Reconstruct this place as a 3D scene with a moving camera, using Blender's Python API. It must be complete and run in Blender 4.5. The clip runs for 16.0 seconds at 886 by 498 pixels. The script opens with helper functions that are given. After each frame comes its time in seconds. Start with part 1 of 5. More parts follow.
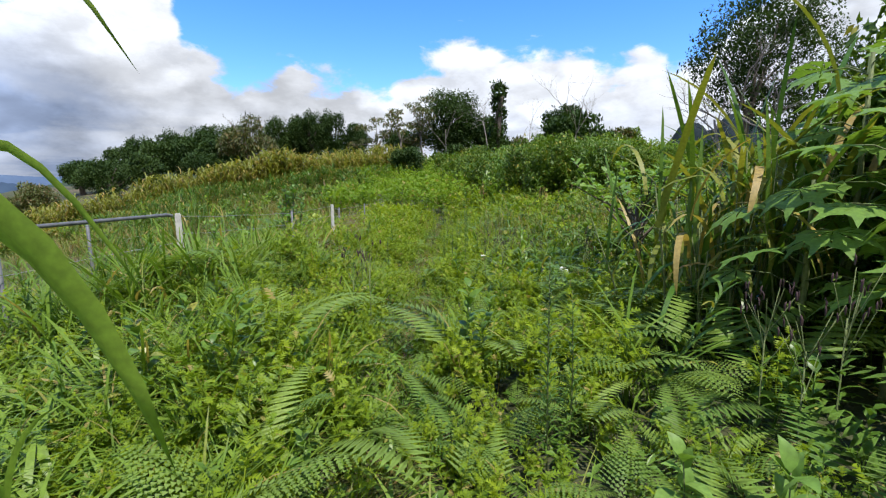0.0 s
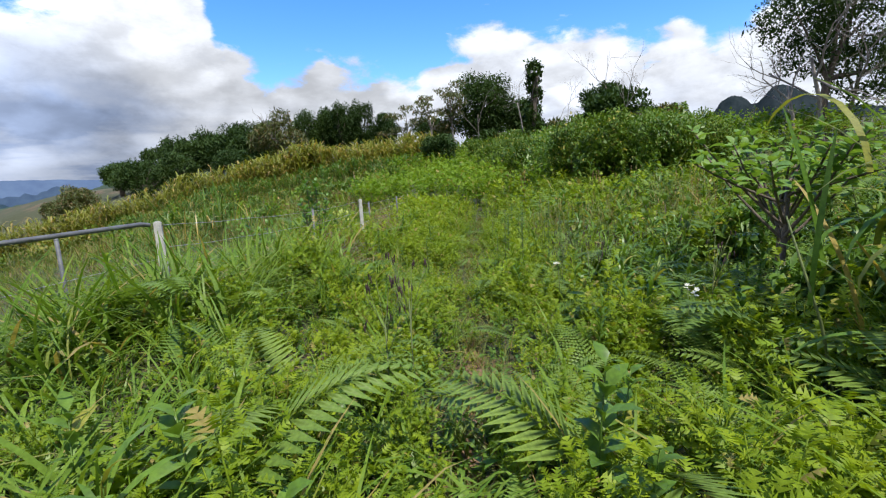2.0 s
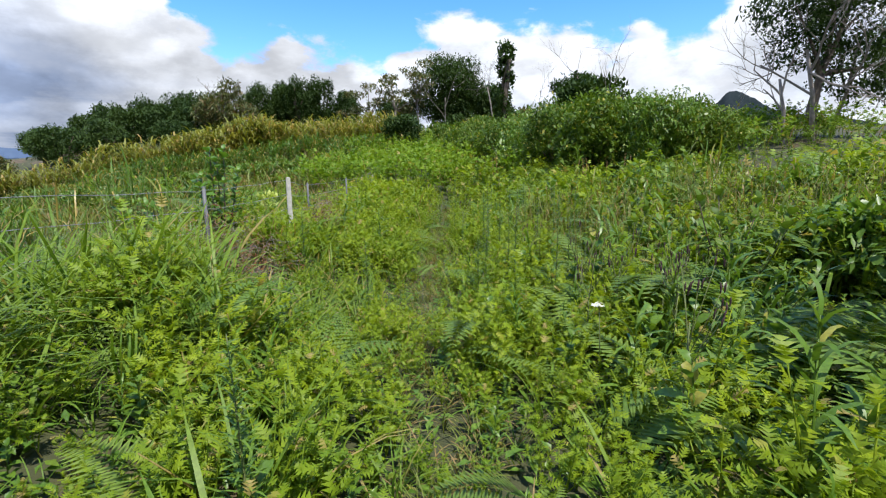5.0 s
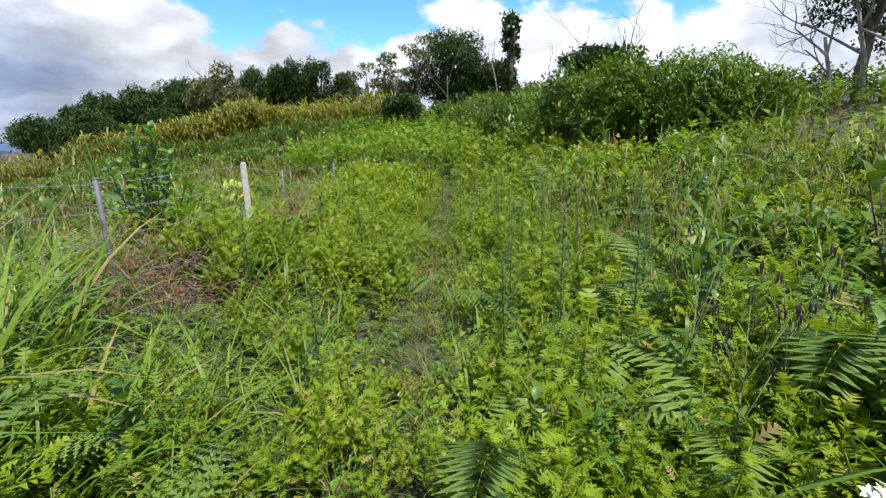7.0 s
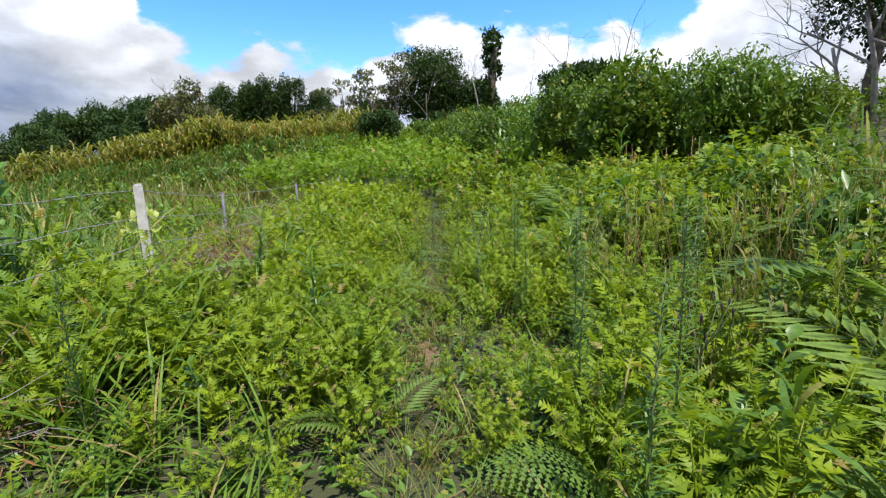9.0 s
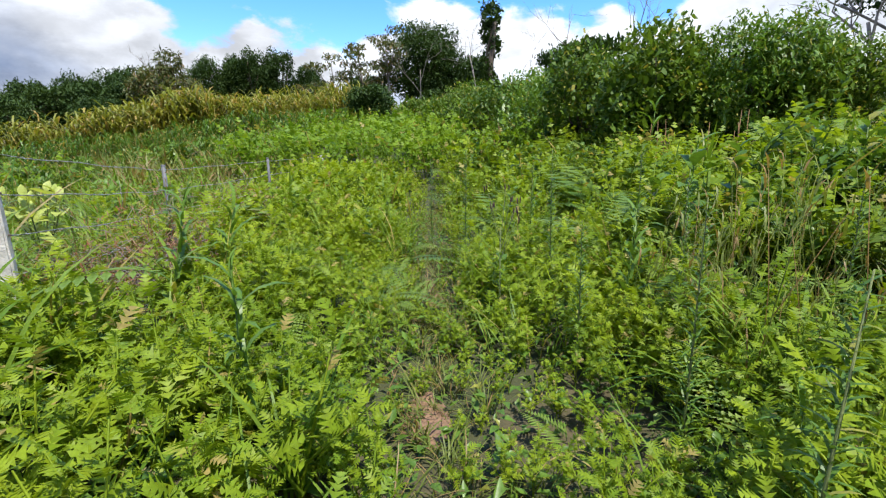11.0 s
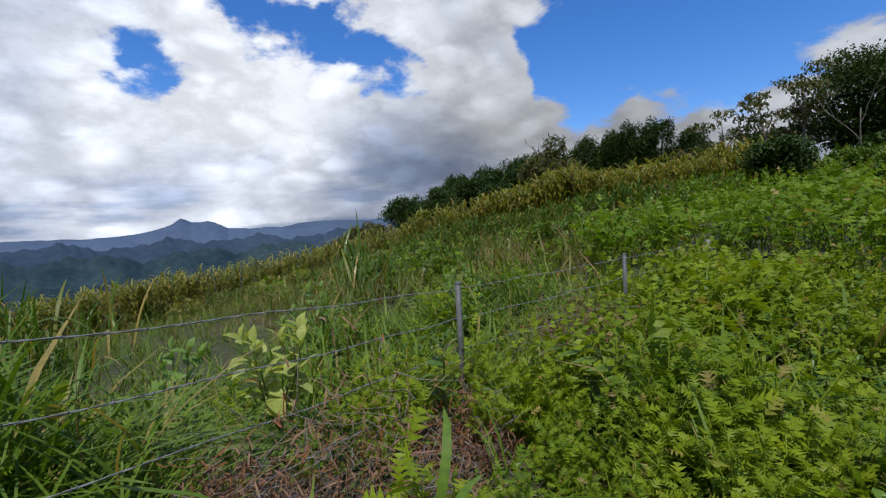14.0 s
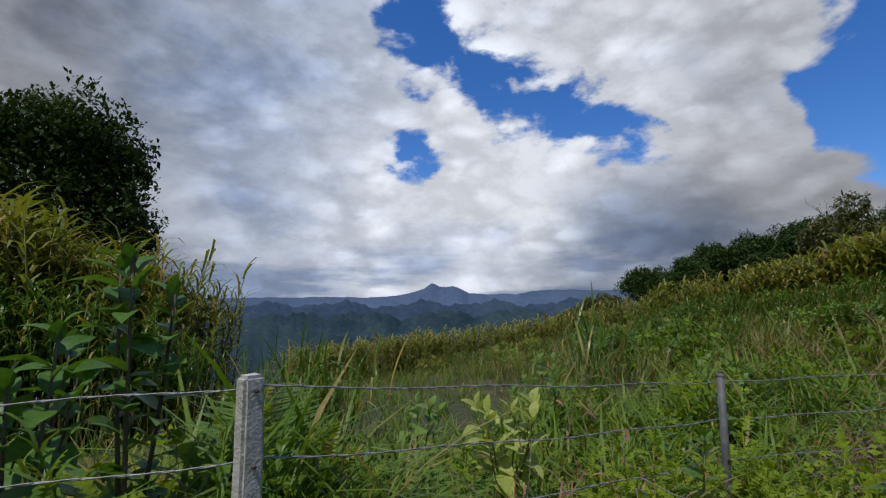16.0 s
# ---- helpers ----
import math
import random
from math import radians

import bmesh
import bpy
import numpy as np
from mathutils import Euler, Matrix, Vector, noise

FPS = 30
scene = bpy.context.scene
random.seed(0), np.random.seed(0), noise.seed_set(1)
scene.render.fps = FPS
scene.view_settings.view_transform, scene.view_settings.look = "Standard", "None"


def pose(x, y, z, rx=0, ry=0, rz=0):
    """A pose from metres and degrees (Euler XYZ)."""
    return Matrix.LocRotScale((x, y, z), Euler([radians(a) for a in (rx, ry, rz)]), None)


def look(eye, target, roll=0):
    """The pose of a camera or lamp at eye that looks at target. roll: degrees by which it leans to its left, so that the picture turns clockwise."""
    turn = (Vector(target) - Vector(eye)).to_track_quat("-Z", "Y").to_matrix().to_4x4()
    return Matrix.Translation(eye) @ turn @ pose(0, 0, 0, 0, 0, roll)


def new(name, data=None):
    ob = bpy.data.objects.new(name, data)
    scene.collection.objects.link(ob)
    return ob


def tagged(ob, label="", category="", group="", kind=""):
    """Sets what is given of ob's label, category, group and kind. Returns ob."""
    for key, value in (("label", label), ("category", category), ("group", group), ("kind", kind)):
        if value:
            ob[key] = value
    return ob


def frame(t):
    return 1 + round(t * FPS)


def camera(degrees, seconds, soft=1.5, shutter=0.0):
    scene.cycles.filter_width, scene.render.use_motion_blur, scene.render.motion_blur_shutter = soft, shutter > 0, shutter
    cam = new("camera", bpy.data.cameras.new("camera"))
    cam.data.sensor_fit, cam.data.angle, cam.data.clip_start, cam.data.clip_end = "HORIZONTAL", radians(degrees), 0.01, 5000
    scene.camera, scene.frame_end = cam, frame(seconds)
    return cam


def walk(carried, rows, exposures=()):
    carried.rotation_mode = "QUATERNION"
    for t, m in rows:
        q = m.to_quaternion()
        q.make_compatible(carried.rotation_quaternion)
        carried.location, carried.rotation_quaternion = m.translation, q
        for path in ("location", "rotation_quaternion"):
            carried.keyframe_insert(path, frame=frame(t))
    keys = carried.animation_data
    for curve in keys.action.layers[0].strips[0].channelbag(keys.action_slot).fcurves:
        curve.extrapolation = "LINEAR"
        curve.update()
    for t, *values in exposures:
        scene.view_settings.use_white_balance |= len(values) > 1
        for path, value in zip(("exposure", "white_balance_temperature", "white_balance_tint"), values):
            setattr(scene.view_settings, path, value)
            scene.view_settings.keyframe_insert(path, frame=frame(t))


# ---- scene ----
cam = camera(87.3, 16.0, soft=1.2)
PATH = [
    (0, (-0.192, 0.411, 2.389), (-0.045, 2.384, 2.095), -0.6),
    (0.5, (-0.247, 0.873, 2.398), (-0.121, 2.839, 2.052), -1.4),
    (1, (-0.303, 1.287, 2.434), (-0.237, 3.241, 2.015), -2.4),
    (1.5, (-0.354, 1.747, 2.424), (-0.403, 3.709, 2.04), -2.8),
    (2, (-0.37, 2.203, 2.364), (-0.365, 4.174, 2.026), -2.9),
    (2.5, (-0.339, 2.679, 2.315), (-0.255, 4.647, 1.966), -2.1),
    (3, (-0.324, 3.198, 2.291), (-0.2, 5.169, 1.976), -1.1),
    (3.5, (-0.354, 3.652, 2.292), (-0.215, 5.623, 1.979), -1.0),
    (4, (-0.333, 4.094, 2.225), (-0.176, 6.06, 1.894), -0.1),
    (6.5, (-0.054, 6.221, 2.026), (0.129, 8.161, 1.573), -0.3),
    (7, (-0.019, 6.807, 1.98), (0.121, 8.749, 1.522), -1.6),
    (7.5, (-0.014, 7.363, 1.984), (0.161, 9.302, 1.526), -2.2),
    (8, (-0.02, 7.905, 1.992), (0.152, 9.856, 1.587), -2.3),
    (8.5, (-0.027, 8.395, 1.947), (0.177, 10.349, 1.575), -2.0),
    (9, (-0.047, 8.97, 1.893), (0.189, 10.919, 1.513), -1.7),
    (11.5, (0.055, 10.926, 1.714), (0.34, 12.849, 1.241), -0.2),
    (12, (0.166, 11.571, 1.724), (0.468, 13.487, 1.234), 0.1),
    (12.5, (0.238, 12.283, 1.761), (0.489, 14.217, 1.318), -0.0),
    (13, (0.181, 12.907, 1.776), (-0.001, 14.861, 1.391), -1.4),
    (13.5, (-0.138, 13.299, 1.89), (-0.893, 15.134, 1.634), -2.8),
    (14, (-0.427, 13.422, 1.981), (-1.587, 15.048, 1.869), -3.0),
    (14.5, (-0.531, 13.484, 2.023), (-1.979, 14.864, 2.044), -2.8),
    (15, (-0.544, 13.518, 2.02), (-2.161, 14.689, 2.136), -1.3),
    (15.5, (-0.548, 13.495, 2.022), (-2.261, 14.508, 2.219), 0.1),
    (16, (-0.511, 13.456, 2.008), (-2.287, 14.349, 2.222), -0.4),
]
EXPOSURES = [(0, 0.2), (1, 0.13), (4, 0.2), (6.5, 0.34), (9, 0.33), (12.7, 0.48), (13.5, -0.2), (14, -0.75), (14.6, -1.0), (16, -1.05)]
walk(cam, [(t, look(eye, target, roll)) for t, eye, target, roll in PATH], EXPOSURES)

# ---- daylight ----
SUN_EL, SUN_AZ = 66.0, 150.0


def make_world():
    w = bpy.data.worlds.new("daylight")
    scene.world = w
    w.use_nodes = True
    nt = w.node_tree
    N, L = nt.nodes, nt.links
    bg = N["Background"]

    def math_(op, a, b=None, clamp=False):
        n = N.new("ShaderNodeMath")
        n.operation, n.use_clamp = op, clamp
        for i, v in enumerate((a, b)):
            if v is None:
                continue
            if isinstance(v, (int, float)):
                n.inputs[i].default_value = v
            else:
                L.new(v, n.inputs[i])
        return n.outputs[0]

    def ramp(v, lo, hi):
        n = N.new("ShaderNodeMapRange")
        n.interpolation_type = "SMOOTHSTEP"
        n.inputs[1].default_value, n.inputs[2].default_value = lo, hi
        L.new(v, n.inputs[0])
        return n.outputs[0]

    def mix(f, a, b):
        n = N.new("ShaderNodeMix")
        n.data_type = "RGBA"
        if isinstance(f, float):
            n.inputs[0].default_value = f
        else:
            L.new(f, n.inputs[0])
        for s, v in ((n.inputs[6], a), (n.inputs[7], b)):
            if isinstance(v, tuple):
                s.default_value = (*v, 1)
            else:
                L.new(v, s)
        return n.outputs[2]

    def noise_(vec, scale, detail, rough, dist=0.0):
        n = N.new("ShaderNodeTexNoise")
        n.inputs["Scale"].default_value, n.inputs["Detail"].default_value = scale, detail
        n.inputs["Roughness"].default_value, n.inputs["Distortion"].default_value = rough, dist
        L.new(vec, n.inputs["Vector"])
        return n.outputs[0]

    sky = N.new("ShaderNodeTexSky")
    sky.sky_type, sky.sun_disc = "NISHITA", False
    sky.sun_elevation, sky.sun_rotation = radians(SUN_EL), radians(SUN_AZ)
    sky.altitude, sky.air_density, sky.dust_density, sky.ozone_density = 400, 1.0, 0.3, 2.0
    tc = N.new("ShaderNodeTexCoord")
    gen = tc.outputs["Generated"]
    sep = N.new("ShaderNodeSeparateXYZ")
    L.new(gen, sep.inputs[0])
    z = sep.outputs[2]
    # cloud sheets: the pattern is squeezed towards the horizon
    stretch = N.new("ShaderNodeVectorMath")
    stretch.operation = "MULTIPLY"
    stretch.inputs[1].default_value = (1, 1, 1.9)
    L.new(gen, stretch.inputs[0])
    vec = stretch.outputs[0]
    flat = N.new("ShaderNodeVectorMath")
    flat.operation = "MULTIPLY"
    flat.inputs[1].default_value = (1, 1, 7.0)
    L.new(gen, flat.inputs[0])

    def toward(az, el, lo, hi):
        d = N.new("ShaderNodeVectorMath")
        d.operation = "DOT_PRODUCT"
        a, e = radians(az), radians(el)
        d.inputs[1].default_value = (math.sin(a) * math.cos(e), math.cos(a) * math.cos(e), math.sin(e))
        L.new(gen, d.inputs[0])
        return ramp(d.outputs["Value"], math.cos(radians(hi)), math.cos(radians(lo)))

    big = noise_(vec, 2.3, 3, 0.5)
    puff = noise_(vec, 6.5, 9, 0.58, 0.35)
    # rounded billows
    wob = N.new("ShaderNodeVectorMath")
    wob.operation = "MULTIPLY_ADD"
    wob.inputs[1].default_value = (0.11, 0.11, 0.11)
    jit = N.new("ShaderNodeTexNoise")
    jit.inputs["Scale"].default_value, jit.inputs["Detail"].default_value = 9.0, 6
    L.new(vec, jit.inputs["Vector"])
    L.new(jit.outputs["Color"], wob.inputs[0])
    L.new(vec, wob.inputs[2])
    vor = N.new("ShaderNodeTexVoronoi")
    vor.feature = "SMOOTH_F1"
    vor.inputs["Scale"].default_value, vor.inputs["Smoothness"].default_value = 11.0, 0.35
    L.new(wob.outputs[0], vor.inputs["Vector"])
    cell = vor.outputs["Distance"]
    az = math_("MULTIPLY", math_("ARCTAN2", sep.outputs[0], sep.outputs[1]), 57.2958)
    el = math_("MULTIPLY", math_("ARCSINE", z), 57.2958)
    # height of the cumulus bank's tops along the northern sky, in degrees
    tops = N.new("ShaderNodeValToRGB")
    bank = ((-30, 38), (-26, 24), (-23.5, 16), (-19, 10.8), (-14, 12.0), (-9, 11.4), (-2, 9.2), (1.2, 13.6), (7, 15.4), (13, 14.2), (18.5, 13.2), (24, 11.8), (27, 13.2), (29.7, 10.8), (32, 11.8), (34.5, 15), (38, 17.5), (45, 24), (60, 36))
    ce = tops.color_ramp.elements
    for k, (a_, t_) in enumerate(bank):
        e_ = ce[k] if k < 2 else ce.new(min(1.0, (a_ + 40) / 100))
        e_.position = (a_ + 40) / 100
        e_.color = (t_ / 40, t_ / 40, t_ / 40, 1)
    span_ = N.new("ShaderNodeMapRange")
    span_.inputs[1].default_value, span_.inputs[2].default_value = -40, 60
    L.new(az, span_.inputs[0])
    L.new(span_.outputs[0], tops.inputs[0])
    clear = math_("MINIMUM", math_("SUBTRACT", el, math_("MULTIPLY", tops.outputs[0], 40.0)), 6.0)
    # the gaps of blue in the western cloud: direction and radius in degrees
    for ga, ge, gr in ((-66.0, 33.5, 4.0), (-64, 29.5, 2.9), (-59, 27.5, 3.3), (-56, 24, 2.6), (-52.5, 23.2, 2.9), (-48, 22, 2.2), (-43.5, 19, 2.2), (-40, 17.2, 2.0), (-67.8, 17.2, 1.6)):
        d = N.new("ShaderNodeVectorMath")
        d.operation = "DOT_PRODUCT"
        a, e = radians(ga), radians(ge)
        d.inputs[1].default_value = (math.sin(a) * math.cos(e), math.cos(a) * math.cos(e), math.sin(e))
        L.new(gen, d.inputs[0])
        ang = math_("MULTIPLY", math_("ARCCOSINE", math_("MINIMUM", d.outputs["Value"], 1.0)), -57.2958)
        clear = math_("MAXIMUM", clear, math_("ADD", ang, gr))
    # the white cloud that leans out over the blue
    d = N.new("ShaderNodeVectorMath")
    d.operation = "DOT_PRODUCT"
    a, e = radians(-32), radians(29)
    d.inputs[1].default_value = (math.sin(a) * math.cos(e), math.cos(a) * math.cos(e), math.sin(e))
    L.new(gen, d.inputs[0])
    clear = math_("MINIMUM", clear, math_("SUBTRACT", math_("MULTIPLY", math_("ARCCOSINE", math_("MINIMUM", d.outputs["Value"], 1.0)), 57.2958), 10.5))
    ragged = math_("ADD", math_("MULTIPLY", math_("SUBTRACT", puff, 0.5), 11.0), math_("MULTIPLY", math_("SUBTRACT", cell, 0.42), 4.5))
    high = math_("MULTIPLY", math_("MULTIPLY", math_("SUBTRACT", big, 0.47), 60.0), ramp(el, 36, 44))
    clear = math_("ADD", clear, math_("ADD", ragged, high))
    clear = math_("ADD", clear, math_("MULTIPLY", math_("SUBTRACT", noise_(vec, 22.0, 6, 0.6, 0.2), 0.5), 5.0))
    mask = ramp(clear, 1.4, -1.2)
    thick = ramp(clear, -1.5, -9.0)
    shade_n = noise_(vec, 3.4, 6, 0.55, 0.3)
    bands = noise_(flat.outputs[0], 2.6, 6, 0.55)
    low = ramp(z, 0.17, 0.02)
    grey = math_("MULTIPLY", math_("ADD", math_("MULTIPLY", thick, 0.7), 0.3), ramp(math_("ADD", math_("MULTIPLY", shade_n, 0.7), math_("MULTIPLY", puff, 0.3)), 0.42, 0.62))
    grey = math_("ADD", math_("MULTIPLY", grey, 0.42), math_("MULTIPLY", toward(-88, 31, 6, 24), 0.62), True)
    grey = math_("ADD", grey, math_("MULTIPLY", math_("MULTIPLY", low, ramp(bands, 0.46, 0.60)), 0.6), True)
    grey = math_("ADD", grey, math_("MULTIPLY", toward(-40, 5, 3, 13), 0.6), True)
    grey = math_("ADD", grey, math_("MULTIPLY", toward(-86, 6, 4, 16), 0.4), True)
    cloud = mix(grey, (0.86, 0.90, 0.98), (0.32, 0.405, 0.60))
    # billows lighten and darken the cloud
    lit = math_("ADD", math_("MULTIPLY", ramp(noise_(vec, 9.0, 9, 0.64, 0.1), 0.36, 0.64), 0.24), 0.80)
    lit = math_("ADD", lit, math_("MULTIPLY", ramp(cell, 0.62, 0.12), 0.30))
    # brightness added by direction, most in the west to offset the lower exposure
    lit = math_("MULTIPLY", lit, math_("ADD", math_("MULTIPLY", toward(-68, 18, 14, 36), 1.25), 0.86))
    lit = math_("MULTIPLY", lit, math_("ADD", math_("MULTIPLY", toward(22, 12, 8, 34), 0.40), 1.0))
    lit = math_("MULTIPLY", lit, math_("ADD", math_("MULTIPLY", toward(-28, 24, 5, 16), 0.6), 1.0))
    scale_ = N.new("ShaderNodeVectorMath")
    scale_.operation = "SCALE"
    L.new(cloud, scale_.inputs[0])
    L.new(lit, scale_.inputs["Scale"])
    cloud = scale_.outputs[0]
    blue = mix(0.0, sky.outputs[0], (0, 0, 0))
    sat = N.new("ShaderNodeHueSaturation")
    sat.inputs["Saturation"].default_value = 1.3
    sat.inputs["Value"].default_value = 0.27
    L.new(blue, sat.inputs["Color"])
    tint = N.new("ShaderNodeVectorMath")
    tint.operation = "MULTIPLY"
    tint.inputs[1].default_value = (0.80, 0.92, 1.22)
    L.new(sat.outputs[0], tint.inputs[0])
    haze = mix(math_("MULTIPLY", ramp(z, 0.09, -0.02), 0.6), tint.outputs[0], (0.42, 0.55, 0.78))
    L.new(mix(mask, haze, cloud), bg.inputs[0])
    bg.inputs[1].default_value = 0.82
    sun = new("sun", bpy.data.lights.new("sun", "SUN"))
    sun.data.energy, sun.data.angle, sun.data.color = 5.7, radians(0.6), (1.0, 0.955, 0.88)
    a, e = radians(SUN_AZ), radians(SUN_EL)
    d = Vector((math.sin(a) * math.cos(e), math.cos(a) * math.cos(e), math.sin(e)))
    sun.matrix_world = look(d * 60, (0, 0, 0))


make_world()


# ---- materials ----
def leaf_material(name, a, b, dry=None, through_=0.38, rough=0.45, patch=0.7, gloss=0.35):
    """Leaf tissue: two greens blended leaf by leaf and patch by patch, some dry ones, light passing through."""
    m = bpy.data.materials.new(name)
    m.use_nodes = True
    nt = m.node_tree
    N, L = nt.nodes, nt.links
    p, out = N["Principled BSDF"], N["Material Output"]
    geo, obi = N.new("ShaderNodeNewGeometry"), N.new("ShaderNodeObjectInfo")
    add = N.new("ShaderNodeMath")
    add.operation = "ADD"
    L.new(geo.outputs["Random Per Island"], add.inputs[0])
    L.new(obi.outputs["Random"], add.inputs[1])
    fr = N.new("ShaderNodeMath")
    fr.operation = "FRACT"
    L.new(add.outputs[0], fr.inputs[0])
    nz = N.new("ShaderNodeTexNoise")
    nz.inputs["Scale"].default_value, nz.inputs["Detail"].default_value = patch, 3
    L.new(geo.outputs["Position"], nz.inputs["Vector"])
    fine = N.new("ShaderNodeTexNoise")
    fine.inputs["Scale"].default_value, fine.inputs["Detail"].default_value = 45, 3
    L.new(geo.outputs["Position"], fine.inputs["Vector"])

    def blend(f, c1, c2):
        n = N.new("ShaderNodeMix")
        n.data_type = "RGBA"
        L.new(f, n.inputs[0])
        for s, v in ((n.inputs[6], c1), (n.inputs[7], c2)):
            if isinstance(v, tuple):
                s.default_value = (*v, 1)
            else:
                L.new(v, s)
        return n.outputs[2]

    def span(v, lo, hi, to=1.0):
        n = N.new("ShaderNodeMapRange")
        n.inputs[1].default_value, n.inputs[2].default_value, n.inputs[4].default_value = lo, hi, to
        L.new(v, n.inputs[0])
        return n.outputs[0]

    avg = N.new("ShaderNodeMath")
    avg.operation = "ADD"
    L.new(span(fr.outputs[0], 0, 1, 0.55), avg.inputs[0])
    L.new(span(nz.outputs[0], 0.35, 0.65, 0.45), avg.inputs[1])
    col = blend(avg.outputs[0], a, b)
    if dry:
        col = blend(span(fr.outputs[0], 1 - dry[1] - 0.02, 1 - dry[1], 0.85), col, dry[0])
    mott = N.new("ShaderNodeHueSaturation")
    L.new(col, mott.inputs["Color"])
    L.new(span(fine.outputs[0], 0.2, 0.8, 0.6), mott.inputs["Value"])
    shift = N.new("ShaderNodeMath")
    shift.operation = "ADD"
    shift.inputs[1].default_value = 0.7
    L.new(span(fine.outputs[0], 0.2, 0.8, 0.6), shift.inputs[0])
    L.new(shift.outputs[0], mott.inputs["Value"])
    col = mott.outputs[0]
    L.new(col, p.inputs["Base Color"])
    p.inputs["Roughness"].default_value = rough
    p.inputs["Specular IOR Level"].default_value = gloss
    tr = N.new("ShaderNodeBsdfTranslucent")
    warm = N.new("ShaderNodeMix")
    warm.data_type, warm.blend_type = "RGBA", "MULTIPLY"
    warm.inputs[0].default_value = 1.0
    warm.inputs[7].default_value = (1.25, 1.2, 0.5, 1)
    L.new(col, warm.inputs[6])
    L.new(warm.outputs[2], tr.inputs["Color"])
    mx = N.new("ShaderNodeMixShader")
    mx.inputs[0].default_value = through_
    L.new(p.outputs[0], mx.inputs[1])
    L.new(tr.outputs[0], mx.inputs[2])
    L.new(mx.outputs[0], out.inputs[0])
    return m


def solid_material(name, a, b, scale=8.0, rough=0.85, metal=0.0, bump=0.3, fine=60.0):
    m = bpy.data.materials.new(name)
    m.use_nodes = True
    nt = m.node_tree
    N, L = nt.nodes, nt.links
    p = N["Principled BSDF"]
    geo = N.new("ShaderNodeNewGeometry")
    n1, n2 = N.new("ShaderNodeTexNoise"), N.new("ShaderNodeTexNoise")
    n1.inputs["Scale"].default_value, n1.inputs["Detail"].default_value = scale, 6
    n2.inputs["Scale"].default_value, n2.inputs["Detail"].default_value = fine, 4
    for n in (n1, n2):
        L.new(geo.outputs["Position"], n.inputs["Vector"])
    add = N.new("ShaderNodeMath")
    add.operation = "MULTIPLY_ADD"
    add.inputs[1].default_value = 0.6
    L.new(n2.outputs[0], add.inputs[0])
    L.new(n1.outputs[0], add.inputs[2])
    mr = N.new("ShaderNodeMapRange")
    mr.inputs[1].default_value, mr.inputs[2].default_value = 0.55, 1.05
    L.new(add.outputs[0], mr.inputs[0])
    mx = N.new("ShaderNodeMix")
    mx.data_type = "RGBA"
    mx.inputs[6].default_value, mx.inputs[7].default_value = (*a, 1), (*b, 1)
    L.new(mr.outputs[0], mx.inputs[0])
    L.new(mx.outputs[2], p.inputs["Base Color"])
    p.inputs["Roughness"].default_value, p.inputs["Metallic"].default_value = rough, metal
    bp = N.new("ShaderNodeBump")
    bp.inputs["Strength"].default_value, bp.inputs["Distance"].default_value = bump, 0.02
    L.new(add.outputs[0], bp.inputs["Height"])
    L.new(bp.outputs[0], p.inputs["Normal"])
    return m


STRAW = (0.36, 0.27, 0.10)
M_RAG = leaf_material("ragweed_leaf", (0.118, 0.21, 0.012), (0.285, 0.36, 0.017), (STRAW, 0.03), 0.42, 0.5, 1.1, 0.25)
M_SLOPE = leaf_material("slope_weed_leaf", (0.09, 0.185, 0.012), (0.215, 0.32, 0.02), (STRAW, 0.03), 0.4, 0.5, 0.6, 0.2)
M_GRASS = leaf_material("grass_blade", (0.08, 0.165, 0.016), (0.20, 0.29, 0.036), (STRAW, 0.06), 0.38, 0.45, 0.7, 0.22)
M_BLADE = leaf_material("broad_grass_blade", (0.16, 0.26, 0.03), (0.22, 0.32, 0.045), None, 0.42, 0.4)
M_FIELD = leaf_material("field_grass_blade", (0.095, 0.14, 0.018), (0.21, 0.24, 0.045), ((0.27, 0.17, 0.07), 0.26), 0.36, 0.5)
M_FERN = leaf_material("bracken_frond", (0.09, 0.18, 0.03), (0.24, 0.33, 0.06), None, 0.38, 0.5, 0.9, 0.25)
M_BROAD = leaf_material("broad_leaf", (0.065, 0.14, 0.018), (0.15, 0.25, 0.03), ((0.3, 0.28, 0.05), 0.04), 0.34, 0.38)
M_CANE = leaf_material("cane_leaf", (0.05, 0.13, 0.016), (0.13, 0.22, 0.028), ((0.42, 0.30, 0.09), 0.10), 0.36, 0.36)
M_PALE_CANE = leaf_material("flowering_cane", (0.12, 0.16, 0.02), (0.29, 0.285, 0.05), ((0.40, 0.28, 0.10), 0.12), 0.36, 0.5)
M_TOB = leaf_material("tobacco_leaf", (0.12, 0.23, 0.04), (0.20, 0.32, 0.06), None, 0.38, 0.5)
M_TOB_DARK = leaf_material("dark_tobacco_leaf", (0.065, 0.15, 0.02), (0.13, 0.25, 0.035), None, 0.32, 0.42)
M_TOB_PALE = leaf_material("pale_tobacco_leaf", (0.33, 0.40, 0.08), (0.45, 0.50, 0.14), None, 0.4, 0.5)
M_SHRUB = leaf_material("shrub_leaf", (0.04, 0.09, 0.013), (0.14, 0.22, 0.025), ((0.33, 0.30, 0.06), 0.05), 0.32, 0.5, 0.5, 0.2)
